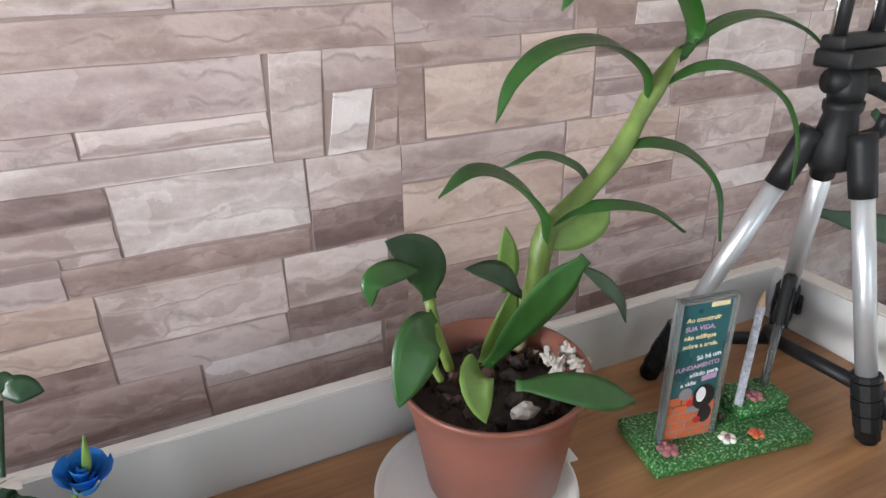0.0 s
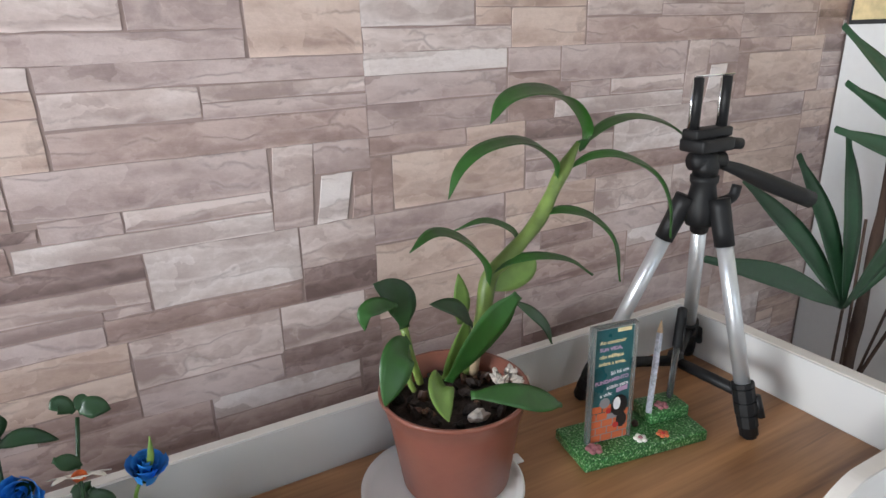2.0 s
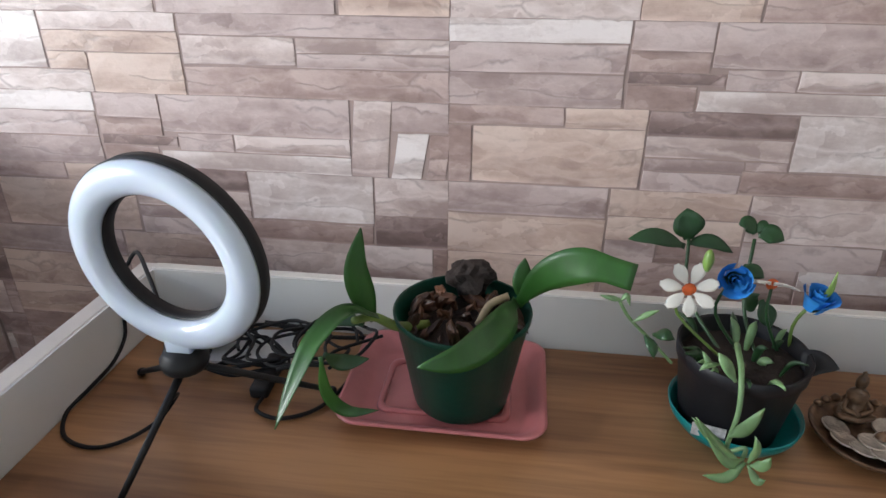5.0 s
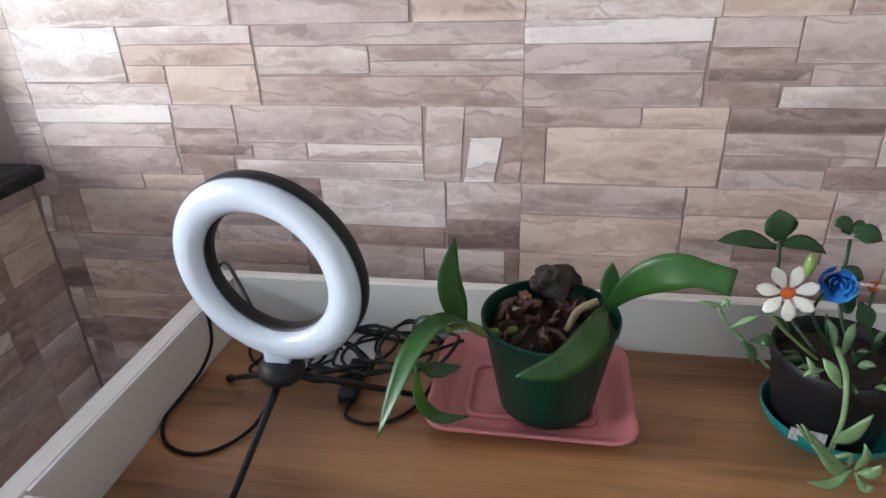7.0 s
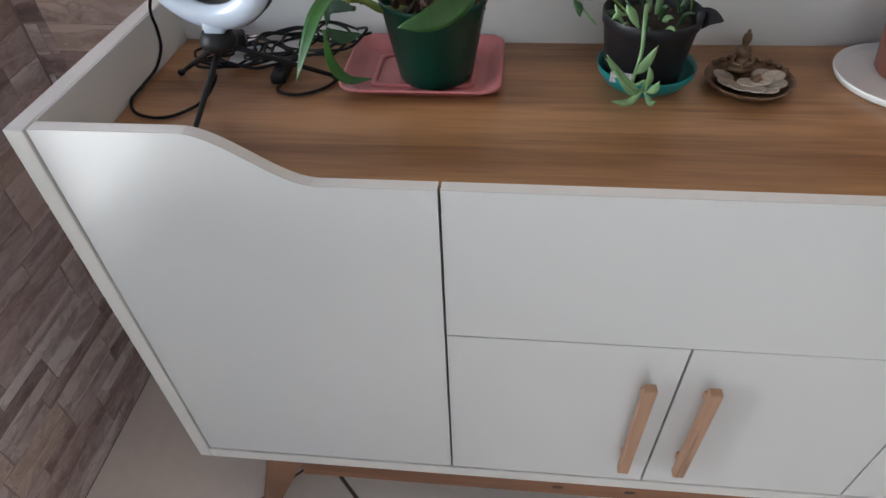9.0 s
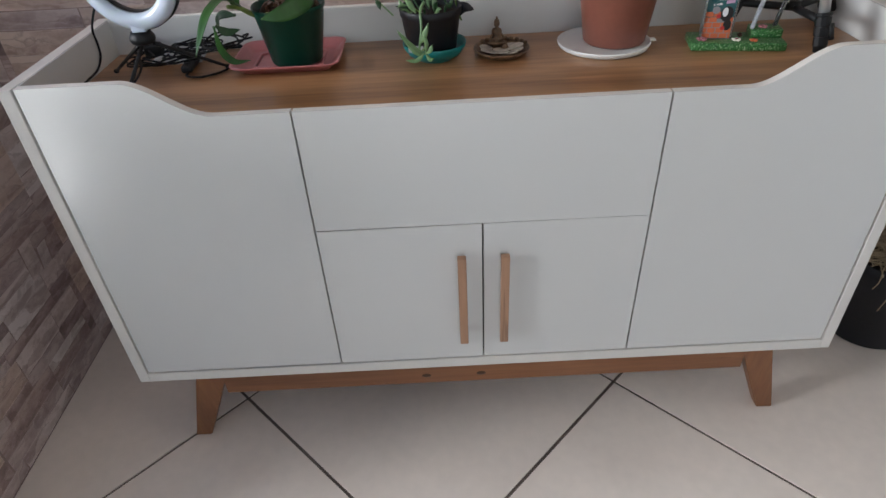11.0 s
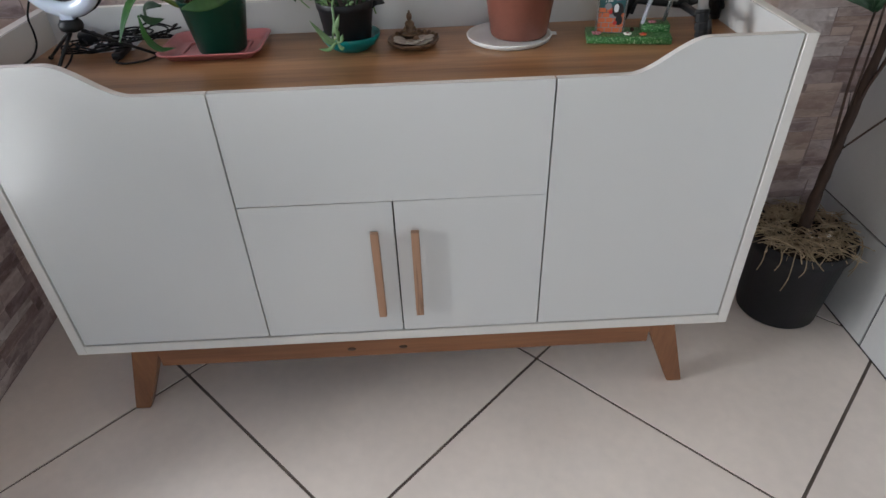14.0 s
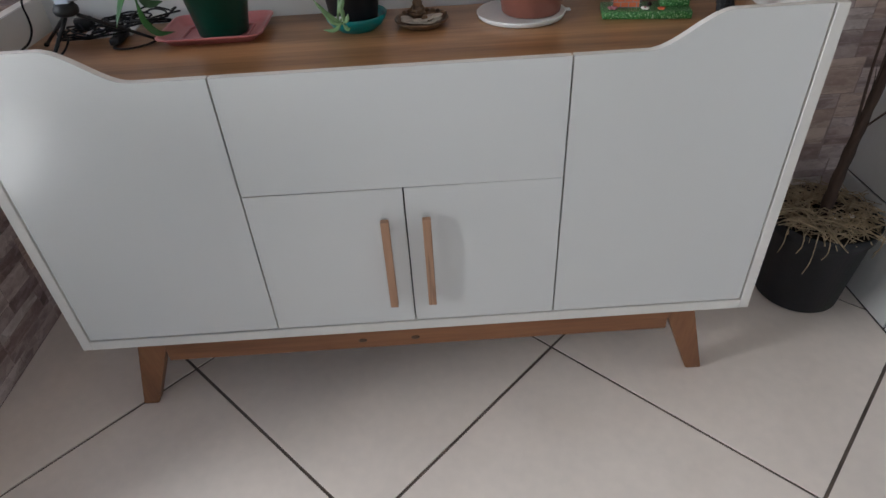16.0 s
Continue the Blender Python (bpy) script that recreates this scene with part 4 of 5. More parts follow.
bm = lathe((SX, SY, SZ), [(0, 0), (.0135, 0), (.0145, .003), (.0120, .007), (.0080, .010), (.0082, .015), (.0092, .020), (.0070, .023), (.0030, .0245), (.0046, .027), (.0052, .031), (.0040, .0345), (.0018, .036), (.0022, .038), (0, .0395)], 24)
for v in bm.verts:
    v.co.y, v.co.z = SY + (v.co.y - SY) * .80, SZ + (v.co.z - SZ) * 1.25
for sgn in (-1, 1):
    tube([(SX + sgn * .008, SY - .001, SZ + .019), (SX + sgn * .011, SY - .006, SZ + .013), (SX + sgn * .002, SY - .009, SZ + .010)], .0021, 8, 4, True, bm)
    tube([(SX + sgn * .004, SY - .004, SZ + .006), (SX + sgn * .014, SY - .007, SZ + .006), (SX - sgn * .001, SY - .012, SZ + .005)], .0030, 8, 4, True, bm)
tagged(part("seated_statue", bm, M_BRONZE), "small bronze-brown resin statue of a seated meditating form", "statue")
rnd = random.Random(8)
coin_mesh = link_mesh("coin", lathe((0, 0, 0), [(0, 0), (.0112, 0), (.0116, .0004), (.0116, .0014), (.0112, .0018), (.0102, .0017), (.0098, .0014), (0, .0014)], 30), M_COIN)
first = tagged(new("coin", coin_mesh), "worn silver-grey coin lying in the bronze dish", "coin", "coins in the dish")
spots = [(radians(200), .027, 12), (radians(235), .026, 10), (radians(268), .027, 8), (radians(300), .028, 12), (radians(335), .028, 10), (radians(5), .027, 14), (radians(165), .027, 12), (radians(250), .012, 5), (radians(320), .013, 6), (radians(30), .020, 8)]
for k, (a, r, tilt) in enumerate(spots):
    m = Matrix.Translation((DX + r * math.cos(a), DY + r * math.sin(a), ZTOP + .0095 + .0012 * (k % 3))) @ Matrix.Rotation(a, 4, 'Z') @ Matrix.Rotation(radians(-tilt), 4, 'Y')
    if k == 0:
        first.matrix_basis = m
    else:
        copy_thing(first, m)

# white saucer and the terracotta pot with a tall orchid
PX, PY = 0.9115, 0.238
saucer = thing("plant_saucer", (PX, PY, ZTOP), "round white plastic lid used as a plant saucer", "saucer")
part("saucer_shell", lathe((PX, PY, ZTOP), [(0, 0), (.073, 0), (.077, .002), (.0800, .008), (.0800, .0095), (.078, .0100), (.074, .006), (.071, .0045), (0, .0045)], 72), M_SAUCER, saucer)
part("tab", turned(box(PX + .0775, PX + .089, PY - .007, PY + .007, ZTOP + .0065, ZTOP + .0090, .001), (PX, PY, 0), -4), M_SAUCER, saucer)
TX, TY, TZ = 0.931, 0.246, ZTOP + 0.0055
terra = thing("potted_orchid", (TX, TY, TZ), "tall cane orchid with arching green leaves in a terracotta-coloured plastic pot", "potted plant")
part("pot", lathe((TX, TY, TZ), [(0, 0), (.0505, 0), (.0530, .003), (.0635, .074), (.0655, .080), (.0695, .097), (.0722, .0985), (.0726, .1015), (.0716, .103), (.0690, .102), (.0650, .080), (.060, .072), (0, .070)], 64), M_TERRA, terra, "terracotta-coloured plastic pot with scratches")
part("soil", lathe((TX, TY, TZ), [(.0645, .078), (.052, .082), (.03, .084), (0, .083)], 40, .015), M_SOIL, terra)
rnd = random.Random(21)
for k in range(60):
    a, r = rnd.uniform(0, 6.28), .056 * math.sqrt(rnd.random())
    s = rnd.uniform(.002, .0065)
    part("bark_chip", lump((TX + r * math.cos(a), TY + r * math.sin(a), TZ + .083 + rnd.uniform(0, .005)), (s * 1.6, s, s * .7), k + 3, .5, True), M_SOIL if k % 4 else M_BARK, terra, smooth=False)
for k in range(7):
    c = Vector((0.986, 0.236, 0.842)) + Vector((rnd.uniform(-.016, .016), rnd.uniform(-.012, .012), rnd.uniform(0, .005)))
    part("root_chip", lump(c, (rnd.uniform(.006, .012), rnd.uniform(.004, .007), .0045), k + 40, .9, True, 3), M_PALE_CHIP, terra, "pale flaky root chip", smooth=False)
part("root_chip", lump((0.932, 0.204, 0.842), (.011, .006, .006), 77, .5), M_PALE_CHIP, terra, "pale flaky root chip", smooth=False)
for pts in ([(0.97, 0.286, 0.838), (0.962, 0.245, 0.91), (0.969, 0.243, 0.955), (0.989, 0.24, 0.974), (1.021, 0.24, 1.002), (1.043, 0.24, 1.037), (1.066, 0.24, 1.071)],):
    part("cane", tube(pts, lambda s: (.0075 - .002 * s + .0012 * abs(math.sin(16 * s))) * (1 if s < .9 else 1 - 6 * (s - .9)), 12, 6), M_CANE, terra, "yellow-green jointed cane")
part("cane", tube([(0.972, 0.278, 0.838), (0.961, 0.25, 0.896), (0.968, 0.25, 0.941), (0.977, 0.25, 0.957)], lambda s: .0055, 10, 6), M_STRAW, terra, "dry straw-coloured cane")
UP = dict(facing=(0, -.35, 1), fold=.35, belly=.35)
leaf(terra, [(1.069, 0.24, 1.063), (1.066, 0.235, 1.085), (1.036, 0.225, 1.112), (0.995, 0.215, 1.121), (0.964, 0.21, 1.117), (0.946, 0.205, 1.102)], .029, **UP)
leaf(terra, [(1.069, 0.24, 1.066), (1.099, 0.24, 1.083), (1.139, 0.24, 1.087), (1.182, 0.24, 1.077), (1.219, 0.24, 1.057)], .014, **UP)
leaf(terra, [(1.053, 0.24, 1.046), (1.075, 0.23, 1.057), (1.104, 0.22, 1.055), (1.144, 0.215, 1.034), (1.161, 0.21, 1.004), (1.167, 0.21, 0.967)], .016, **UP)
leaf(terra, [(1.043, 0.24, 1.034), (1.032, 0.235, 1.059), (0.994, 0.225, 1.079), (0.948, 0.215, 1.08), (0.921, 0.21, 1.067), (0.907, 0.205, 1.047)], .018, **UP)
leaf(terra, [(1.024, 0.24, 1.007), (1.043, 0.23, 1.01), (1.069, 0.22, 1.001), (1.094, 0.215, 0.976), (1.101, 0.21, 0.934)], .016, **UP)
leaf(terra, [(0.967, 0.24, 0.945), (0.956, 0.232, 0.976), (0.928, 0.222, 1.004), (0.898, 0.215, 1.017), (0.874, 0.21, 1.008)], .020, **UP)
leaf(terra, [(1.005, 0.245, 0.981), (0.996, 0.25, 0.995), (0.971, 0.255, 1.006), (0.943, 0.26, 1.001)], .012, **UP)
leaf(terra, [(0.967, 0.24, 0.959), (0.984, 0.232, 0.971), (1.014, 0.225, 0.972), (1.046, 0.22, 0.963), (1.071, 0.216, 0.945)], .013, **UP)
leaf(terra, [(0.967, 0.24, 0.945), (0.986, 0.24, 0.952), (1.008, 0.24, 0.958), (1.018, 0.24, 0.969)], .026, M_LEAF_PALE, facing=(0, -1, .3))
leaf(terra, [(0.913, 0.225, 0.873), (0.933, 0.215, 0.906), (0.951, 0.205, 0.935), (0.971, 0.2, 0.954)], .031, facing=(.2, -1, .35), fold=.2, belly=.55, tip=.35)
leaf(terra, [(0.969, 0.205, 0.947), (0.986, 0.2, 0.932), (1.002, 0.2, 0.914), (1.01, 0.2, 0.895)], .013, M_LEAF_DARK, facing=(0, -.7, .7))
leaf(terra, [(0.911, 0.23, 0.874), (0.924, 0.225, 0.904), (0.932, 0.222, 0.933)], .022, M_LEAF_PALE, facing=(.1, -1, .1), fold=.35)
leaf(terra, [(0.935, 0.24, 0.918), (0.938, 0.243, 0.939), (0.938, 0.246, 0.965)], .018, M_LEAF_PALE, facing=(0, -1, .1))
leaf(terra, [(0.939, 0.225, 0.922), (0.917, 0.215, 0.947), (0.89, 0.21, 0.96)], .018, M_LEAF_DARK, facing=(0, -.7, .7))
leaf(terra, [(0.898, 0.215, 0.89), (0.888, 0.195, 0.889), (0.891, 0.185, 0.862)], .025, M_LEAF_PALE, facing=(.1, -1, .4), fold=.3)
leaf(terra, [(0.926, 0.207, 0.864), (0.953, 0.192, 0.864), (0.983, 0.183, 0.853), (1.008, 0.180, 0.841)], .024, facing=(.1, -.75, .7), fold=.15, belly=.55, tip=.2)
part("stem", tube([(0.883, 0.22, 0.884), (0.873, 0.215, 0.916), (0.868, 0.215, 0.943)], .0035, 9, 4), M_CANE, terra)
part("stem", tube([(0.872, 0.21, 0.885), (0.867, 0.208, 0.899), (0.868, 0.21, 0.924)], .0025, 9, 4), M_CANE, terra)
leaf(terra, [(0.868, 0.215, 0.943), (0.865, 0.21, 0.965), (0.854, 0.205, 0.981), (0.838, 0.2, 0.993)], .027, M_LEAF_DARK, facing=(-.1, -1, .35), belly=.5)
leaf(terra, [(0.858, 0.205, 0.969), (0.84, 0.195, 0.977), (0.826, 0.19, 0.976), (0.824, 0.188, 0.963)], .014, facing=(-.2, -.8, .6))
leaf(terra, [(0.866, 0.205, 0.937), (0.851, 0.19, 0.935), (0.841, 0.182, 0.919), (0.832, 0.178, 0.901)], .028, facing=(-.1, -1, .3), fold=.2, belly=.4)

# desk stand: glitter base, card, pencil and pen
CX, CY, CT = 1.1265, 0.2030, -9.8
stand = thing("desk_stand", (CX, CY, ZTOP), "green glitter pen stand with a printed card in clear acrylic", "pen stand")


def set_down(bm):
    return turned(bm, (CX, CY, ZTOP), CT)


part("base", set_down(box(CX - .0755, CX + .0755, CY - .0315, CY + .0315, ZTOP, ZTOP + .013, .002)), M_GLITTER, stand, "green glitter foam base")
part("step", set_down(box(CX + .024, CX + .074, CY - .002, CY + .032, ZTOP + .013, ZTOP + .027, .002)), M_GLITTER, stand, "green glitter foam step")
card = part("card", set_down(box(CX - .0492, CX - .0038, CY - .0065, CY - .0045, ZTOP + .013, ZTOP + .1465)), M_CARD, stand, "teal printed card", smooth=False)
for x0, x1, z0, z1 in ((-.0525, -.0492, .013, .149), (-.0038, -.0005, .013, .149), (-.0492, -.0038, .1465, .149)):
    part("sleeve_edge", set_down(box(CX + x0, CX + x1, CY - .010, CY - .0015, ZTOP + z0, ZTOP + z1, .0006)), M_CLEAR, stand, "clear acrylic edge", smooth=False)
part("sleeve_back", set_down(box(CX - .0492, CX - .0038, CY - .0042, CY - .0018, ZTOP + .013, ZTOP + .1465)), M_CLEAR, stand, "clear acrylic back", smooth=False)
FY = CY - .0070
card_shift = Matrix.Rotation(radians(CT), 3, 'Z') @ Vector((-.008, 0, 0))
for ob in stand.children:
    if ob.name.startswith(("card", "sleeve")):
        ob.location += card_shift


def cx_(x):
    """A place across the card, from its left edge."""
    return -.0492 + (x + .052) * .732


def print_bar(name, x0, x1, z0, z1, material, slant=0.0):
    x0, x1 = cx_(x0), cx_(x1)
    pts = [(CX + x0, ZTOP + z0), (CX + x1, ZTOP + z0 + slant), (CX + x1, ZTOP + z1 + slant), (CX + x0, ZTOP + z1)]
    return part(name, set_down(prism(pts, 'y', FY, FY + .0004)), material, card, smooth=False)


def words(text, x, z, size, material, slant=0.0, align='LEFT'):
    c = bpy.data.curves.new("words", 'FONT')
    c.body, c.size, c.align_x, c.extrude, c.offset = text, size, align, .0001, .00012
    ob = new("words", c)
    bpy.context.view_layer.update()
    me = bpy.data.meshes.new_from_object(ob.evaluated_get(bpy.context.evaluated_depsgraph_get()))
    bpy.data.objects.remove(ob)
    me.materials.append(material)
    me.transform(Matrix.Translation((CX + cx_(x), FY + .0002, ZTOP + z)) @ Matrix.Rotation(radians(90), 4, 'X') @ Matrix.Rotation(slant, 4, 'Z'))
    me.transform(Matrix.Translation((CX, CY, 0)) @ Matrix.Rotation(radians(CT), 4, 'Z') @ Matrix.Translation((-CX, -CY, 0)))
    t = new("printed_line", me)
    t.parent = card
    return t


words("Ao construir", -.043, .1285, .0058, M_TEXT_CREAM)
words("SUA VIDA,", -.043, .1205, .0058, M_TEXT_LILAC)
words("não edifique", -.043, .1125, .0058, M_TEXT_CREAM)
words("sobre a areia.", -.043, .1045, .0058, M_TEXT_CREAM)
words("Só há um", .007, .094, .0058, M_TEXT_WHITE, .10, 'RIGHT')
words("FUNDAMENTO", .007, .086, .0058, M_TEXT_LILAC, .10, 'RIGHT')
words("sólido para", .007, .078, .0058, M_TEXT_WHITE, .10, 'RIGHT')
words("a vida:", -.018, .0685, .0058, M_TEXT_WHITE, .10, 'RIGHT')
print_bar("print_bar", -.012, .006, .070, .075, M_TEXT_LILAC, .0018)
print_bar("print_bar", -.016, .006, .140, .144, M_TEXT_CREAM)
print_bar("mortar_print", -.052, .010, .0135, .046, M_MORTAR_PRINT)
for row in range(5):
    for k in range(4):
        x0 = -.052 + (k - .5 * (row % 2)) * .0185 + .001
        x1 = min(x0 + .0165, .0095)
        x0 = max(x0, -.0515)
        x0, x1 = cx_(x0), cx_(x1)
        if x1 - x0 > .002 and not (row == 4 and k > 1) and not (row == 3 and k == 2):
            b = part("brick_print", set_down(prism([(CX + x0, ZTOP + .0145 + row * .0088), (CX + x1, ZTOP + .0145 + row * .0088), (CX + x1, ZTOP + .0220 + row * .0088), (CX + x0, ZTOP + .0220 + row * .0088)], 'y', FY - .0003, FY + .0002)), M_BRICK_PRINT, card, smooth=False)


def disc(x, z, rx, rz, material, lift):
    pts = [(CX + cx_(x) + .8 * rx * math.cos(a), ZTOP + z + rz * math.sin(a)) for a in (2 * math.pi * i / 20 for i in range(20))]
    return part("print_spot", set_down(prism(pts, 'y', FY - lift, FY + .0002)), material, card, smooth=False)


disc(-.006, .054, .0125, .0125, M_BLACK_PRINT, .0004)
disc(-.010, .057, .0055, .0075, M_TEXT_WHITE, .0006)
disc(-.001, .036, .008, .009, M_BLACK_PRINT, .0005)
disc(-.030, .060, .0075, .006, M_MORTAR_PRINT, .0004)
disc(-.023, .050, .004, .0035, M_RED, .0005)
disc(-.010, .031, .0045, .0035, M_RED, .0006)


def blossom(x, y, z, r, material, centre):
    at = Vector((CX, CY, ZTOP)) + Matrix.Rotation(radians(CT), 3, 'Z') @ Vector((x, y, z))
    f = part("clay_flower", lump(at + Vector((0, 0, r * .2)), (r * .4, r * .4, r * .4), 1, .1), centre, stand, "small clay flower")
    for k in range(5):
        a = k * 1.2566
        part("petal", lump(at + Vector((r * .65 * math.cos(a), r * .65 * math.sin(a), r * .15)), (r * .45, r * .45, r * .28), k, .15), material, f)


blossom(-.058, -.018, .0150, .0085, M_DUSTY_PINK, M_DUSTY_PINK)
blossom(-.003, -.020, .0150, .0070, M_WHITE_PETAL, M_DUSTY_PINK)
blossom(.024, -.022, .0150, .0065, M_BRICK_PRINT, M_RED)
blossom(.042, .006, .0290, .0075, M_DUSTY_PINK, M_DUSTY_PINK)
part("pebble", lump(Vector((1.135, 0.206, 0.76)), (.004, .004, .004), 9), M_BARK, stand)
A0, A1 = (1.151, 0.203, 0.77), (1.18, 0.222, 0.866)
A0, A1 = Vector(A0), Vector(A1)
pencil = thing("pencil", A0, "silver patterned pencil standing point up in the pen stand", "pencil")
part("shaft", tube([A0, A0.lerp(A1, .87)], .0037, 6, 2), M_PENCIL, pencil, smooth=False)
tip = part("sharpened_tip", tube([A0.lerp(A1, .87), A1], lambda s: .0036 - .0030 * s, 12, 3), M_PENCIL_TIP, pencil, "bare wood tip")
part("lead", tube([A0.lerp(A1, .975), A0.lerp(A1, 1.015)], lambda s: .0011 - .0009 * s, 8, 2), M_BLACK, tip)
B0, B1 = Vector((1.193, 0.212, 0.77)), Vector((1.225, 0.232, 0.868))
pen = thing("ballpoint_pen", B0, "clear ballpoint pen with a black cap standing in the pen stand", "pen")
part("barrel", tube([B0, B0.lerp(B1, .62)], .0038, 8, 2), M_CLEAR, pen, "clear barrel")
part("ink_tube", tube([B0, B0.lerp(B1, .6)], .0015, 8, 2), M_BLACK, pen)
part("cap", tube([B0.lerp(B1, .56), B0.lerp(B1, .62), B0.lerp(B1, .93), B1], lambda s: .0056 if s < .8 else .0056 - .012 * (s - .8), 12, 3), M_BLACK, pen, "black cap")
part("clip", tube([B0.lerp(B1, .9) + Vector((.0, -.0058, 0)), B0.lerp(B1, .55) + Vector((0, -.0072, 0))], .0013, 6, 2), M_BLACK, pen)

# camera tripod
HX, HY = 1.226, 0.224
tri = thing("camera_tripod", (1.24, 0.25, ZTOP), "small silver camera tripod with a black pan head and phone clamp", "tripod")
apex = Vector((HX, HY, 0.985))
for foot, side_dir in ((Vector((1.240, 0.140, ZTOP)), 0), (Vector((1.135, 0.296, ZTOP)), 1), (Vector((1.334, 0.306, ZTOP)), 2)):
    d = (foot - apex)
    a = apex + Vector((d.x, d.y, 0)).normalized() * .022
    d = foot - a
    lg = part("leg", tube([a + d * .08, a + d * .80], .0084, 16, 2), M_ALU, tri, "silver aluminium leg")
    part("hinge", tube([a - d * .06, a + d * .02, a + d * .14], lambda s: .0112 - .001 * s, 12, 2), M_BLACK, lg, "black hinge")
    ft = part("foot", tube([a + d * .75, a + d * .985], .0098, 14, 2), M_BLACK, lg, "black leg lock and foot")
    for f0, f1, w in ((.745, .765, .0122), (.770, .825, .0118), (.832, .885, .0120), (.892, .945, .0110), (.952, .975, .0095)):
        part("lock_ring", tube([a + d * f0, a + d * (f0 + .006), a + d * (f1 - .006), a + d * f1], lambda s, w=w: w - (.0018 if s < .05 or s > .95 else 0), 10, 4), M_BLACK, lg, smooth=False)
    part("lock_lever", tube([a + d * .80 + Vector((.009, -.009, 0)), a + d * .90 + Vector((.011, -.010, 0))], .0042, 8, 2), M_BLACK, lg)
    part("rubber_tip", tube([a + d * .97, foot], .0075, 12, 2), M_BLACK, lg)
    part("brace", tube([a + d * .80, Vector((HX + .010, HY + .020, ZTOP + .046))], .0066, 8, 2), M_BLACK, tri)
part("brace_hub", lathe((HX + .010, HY + .020, ZTOP + .043), [(0, 0), (.009, 0), (.010, .005), (.009, .013), (0, .013)], 20), M_BLACK, tri)
part("collar", lathe((HX, HY, 0.968), [(0, 0), (.014, 0), (.0165, .006), (.0175, .020), (.015, .030), (.0125, .044), (.0145, .048), (.0145, .054), (0, .054)], 28), M_BLACK, tri)
part("pan_head", lathe((HX, HY, 1.022), [(0, 0), (.0125, 0), (.0135, .010), (.011, .018), (.011, .024), (0, .024)], 20), M_BLACK, tri)
part("tilt_joint", tube([(HX - .018, HY + .004, 1.038), (HX + .020, HY - .004, 1.036)], .0095, 14, 2), M_BLACK, tri)
part("wing_knob", tube([(HX + .016, HY - .010, 0.992), (HX + .030, HY - .014, 0.997), (HX + .034, HY - .015, 1.010)], lambda q: .0062 - .001 * q, 10, 3), M_BLACK, tri)
part("plate", box(HX - .026, HX + .022, HY - .016, HY + .016, 1.048, 1.062, .003), M_BLACK, tri)
part("lock_knob", tube([(HX + .022, HY, 1.054), (HX + .046, HY - .004, 1.051)], .0062, 12, 2), M_BLACK, tri)
part("pan_handle", tube([(HX + .012, HY - .004, 1.034), (HX + .035, HY - .012, 1.026), (HX + .070, HY - .022, 1.010), (HX + .128, HY - .040, .985)], lambda s: .0045 + .0050 * min(1, 1.5 * s), 12, 4), M_BLACK, tri, "black pan handle")
clampp = part("phone_clamp", box(HX - .030, HX + .024, HY - .010, HY + .010, 1.062, 1.072, .002), M_BLACK, tri, "black phone clamp")
for x in (HX - .024, HX + .018):
    part("clamp_rod", tube([(x, HY, 1.068), (x, HY, 1.122)], .0050, 12, 2), M_BLACK, clampp)
    part("clamp_rod", tube([(x - .004, HY + .003, 1.068), (x - .004, HY + .003, 1.120)], .0016, 8, 2), M_CHROME, clampp)
part("clamp_rod", tube([(HX - .030, HY, 1.1235), (HX + .028, HY, 1.1235)], .0012, 8, 2), M_CHROME, clampp)

# ---- potted palm on the floor ----
QX, QY = 1.648, 0.262
palm = thing("potted_palm", (QX, QY, 0), "lady palm in a black plastic pot mulched with dry straw", "potted plant")
part("pot", lathe((QX, QY, 0), [(0, 0), (.092, 0), (.096, .004), (.114, .200), (.121, .206), (.124, .236), (.122, .238), (.117, .234), (.110, .204), (0, .198)], 56), M_BLACKPOT, palm, "black plastic pot")
part("soil", lathe((QX, QY, 0), [(.113, .212), (.08, .224), (0, .230)], 32, .02), M_SOIL, palm)
rnd = random.Random(14)
straw = bmesh.new()
for k in range(330):
    a, r = rnd.uniform(0, 6.28), .108 * math.sqrt(rnd.uniform(.12, 1))
    c = Vector((QX + r * math.cos(a), QY + r * math.sin(a), (.229 + rnd.uniform(0, .034) * (1 - 3 * r))))
    b, ln = rnd.uniform(0, 6.28), rnd.uniform(.02, .055)
    d = Vector((math.cos(b), math.sin(b), rnd.uniform(-.25, .25))) * ln
    tube([c - d, c + Vector((rnd.uniform(-.01, .01), rnd.uniform(-.01, .01), rnd.uniform(0, .012))), c + d], rnd.uniform(.0008, .0017), 4, 3, True, straw)
for a0, drop in ((3.6, .07), (4.1, .10), (4.3, .05), (5.3, .05), (5.75, .10), (5.9, .07), (3.9, .05)):
    e = Vector((QX + .120 * math.cos(a0), QY + .120 * math.sin(a0), .243))
    o = Vector((math.cos(a0), math.sin(a0), 0))
    tube([e - o * .05, e + o * .004, e + o * .012 + Vector((.004, 0, -drop * .6)), e + o * .010 + Vector((-.004, 0, -drop))], .0012, 5, 4, True, straw)
tagged(part("straw_mulch", straw, M_STRAW, palm, "loose dry straw mulch"), kind="stuff")
part("trunk", tube([(QX - .004, QY - .004, .20), (QX, QY, .34), (QX + .004, QY - .004, .50), (QX + .012, QY - .008, .72), (QX + .01, QY - .01, 1.02)], lambda s: .0145 - .008 * s + .0012 * math.sin(60 * s), 12, 8), M_TRUNK, palm, "dark fibrous trunk")
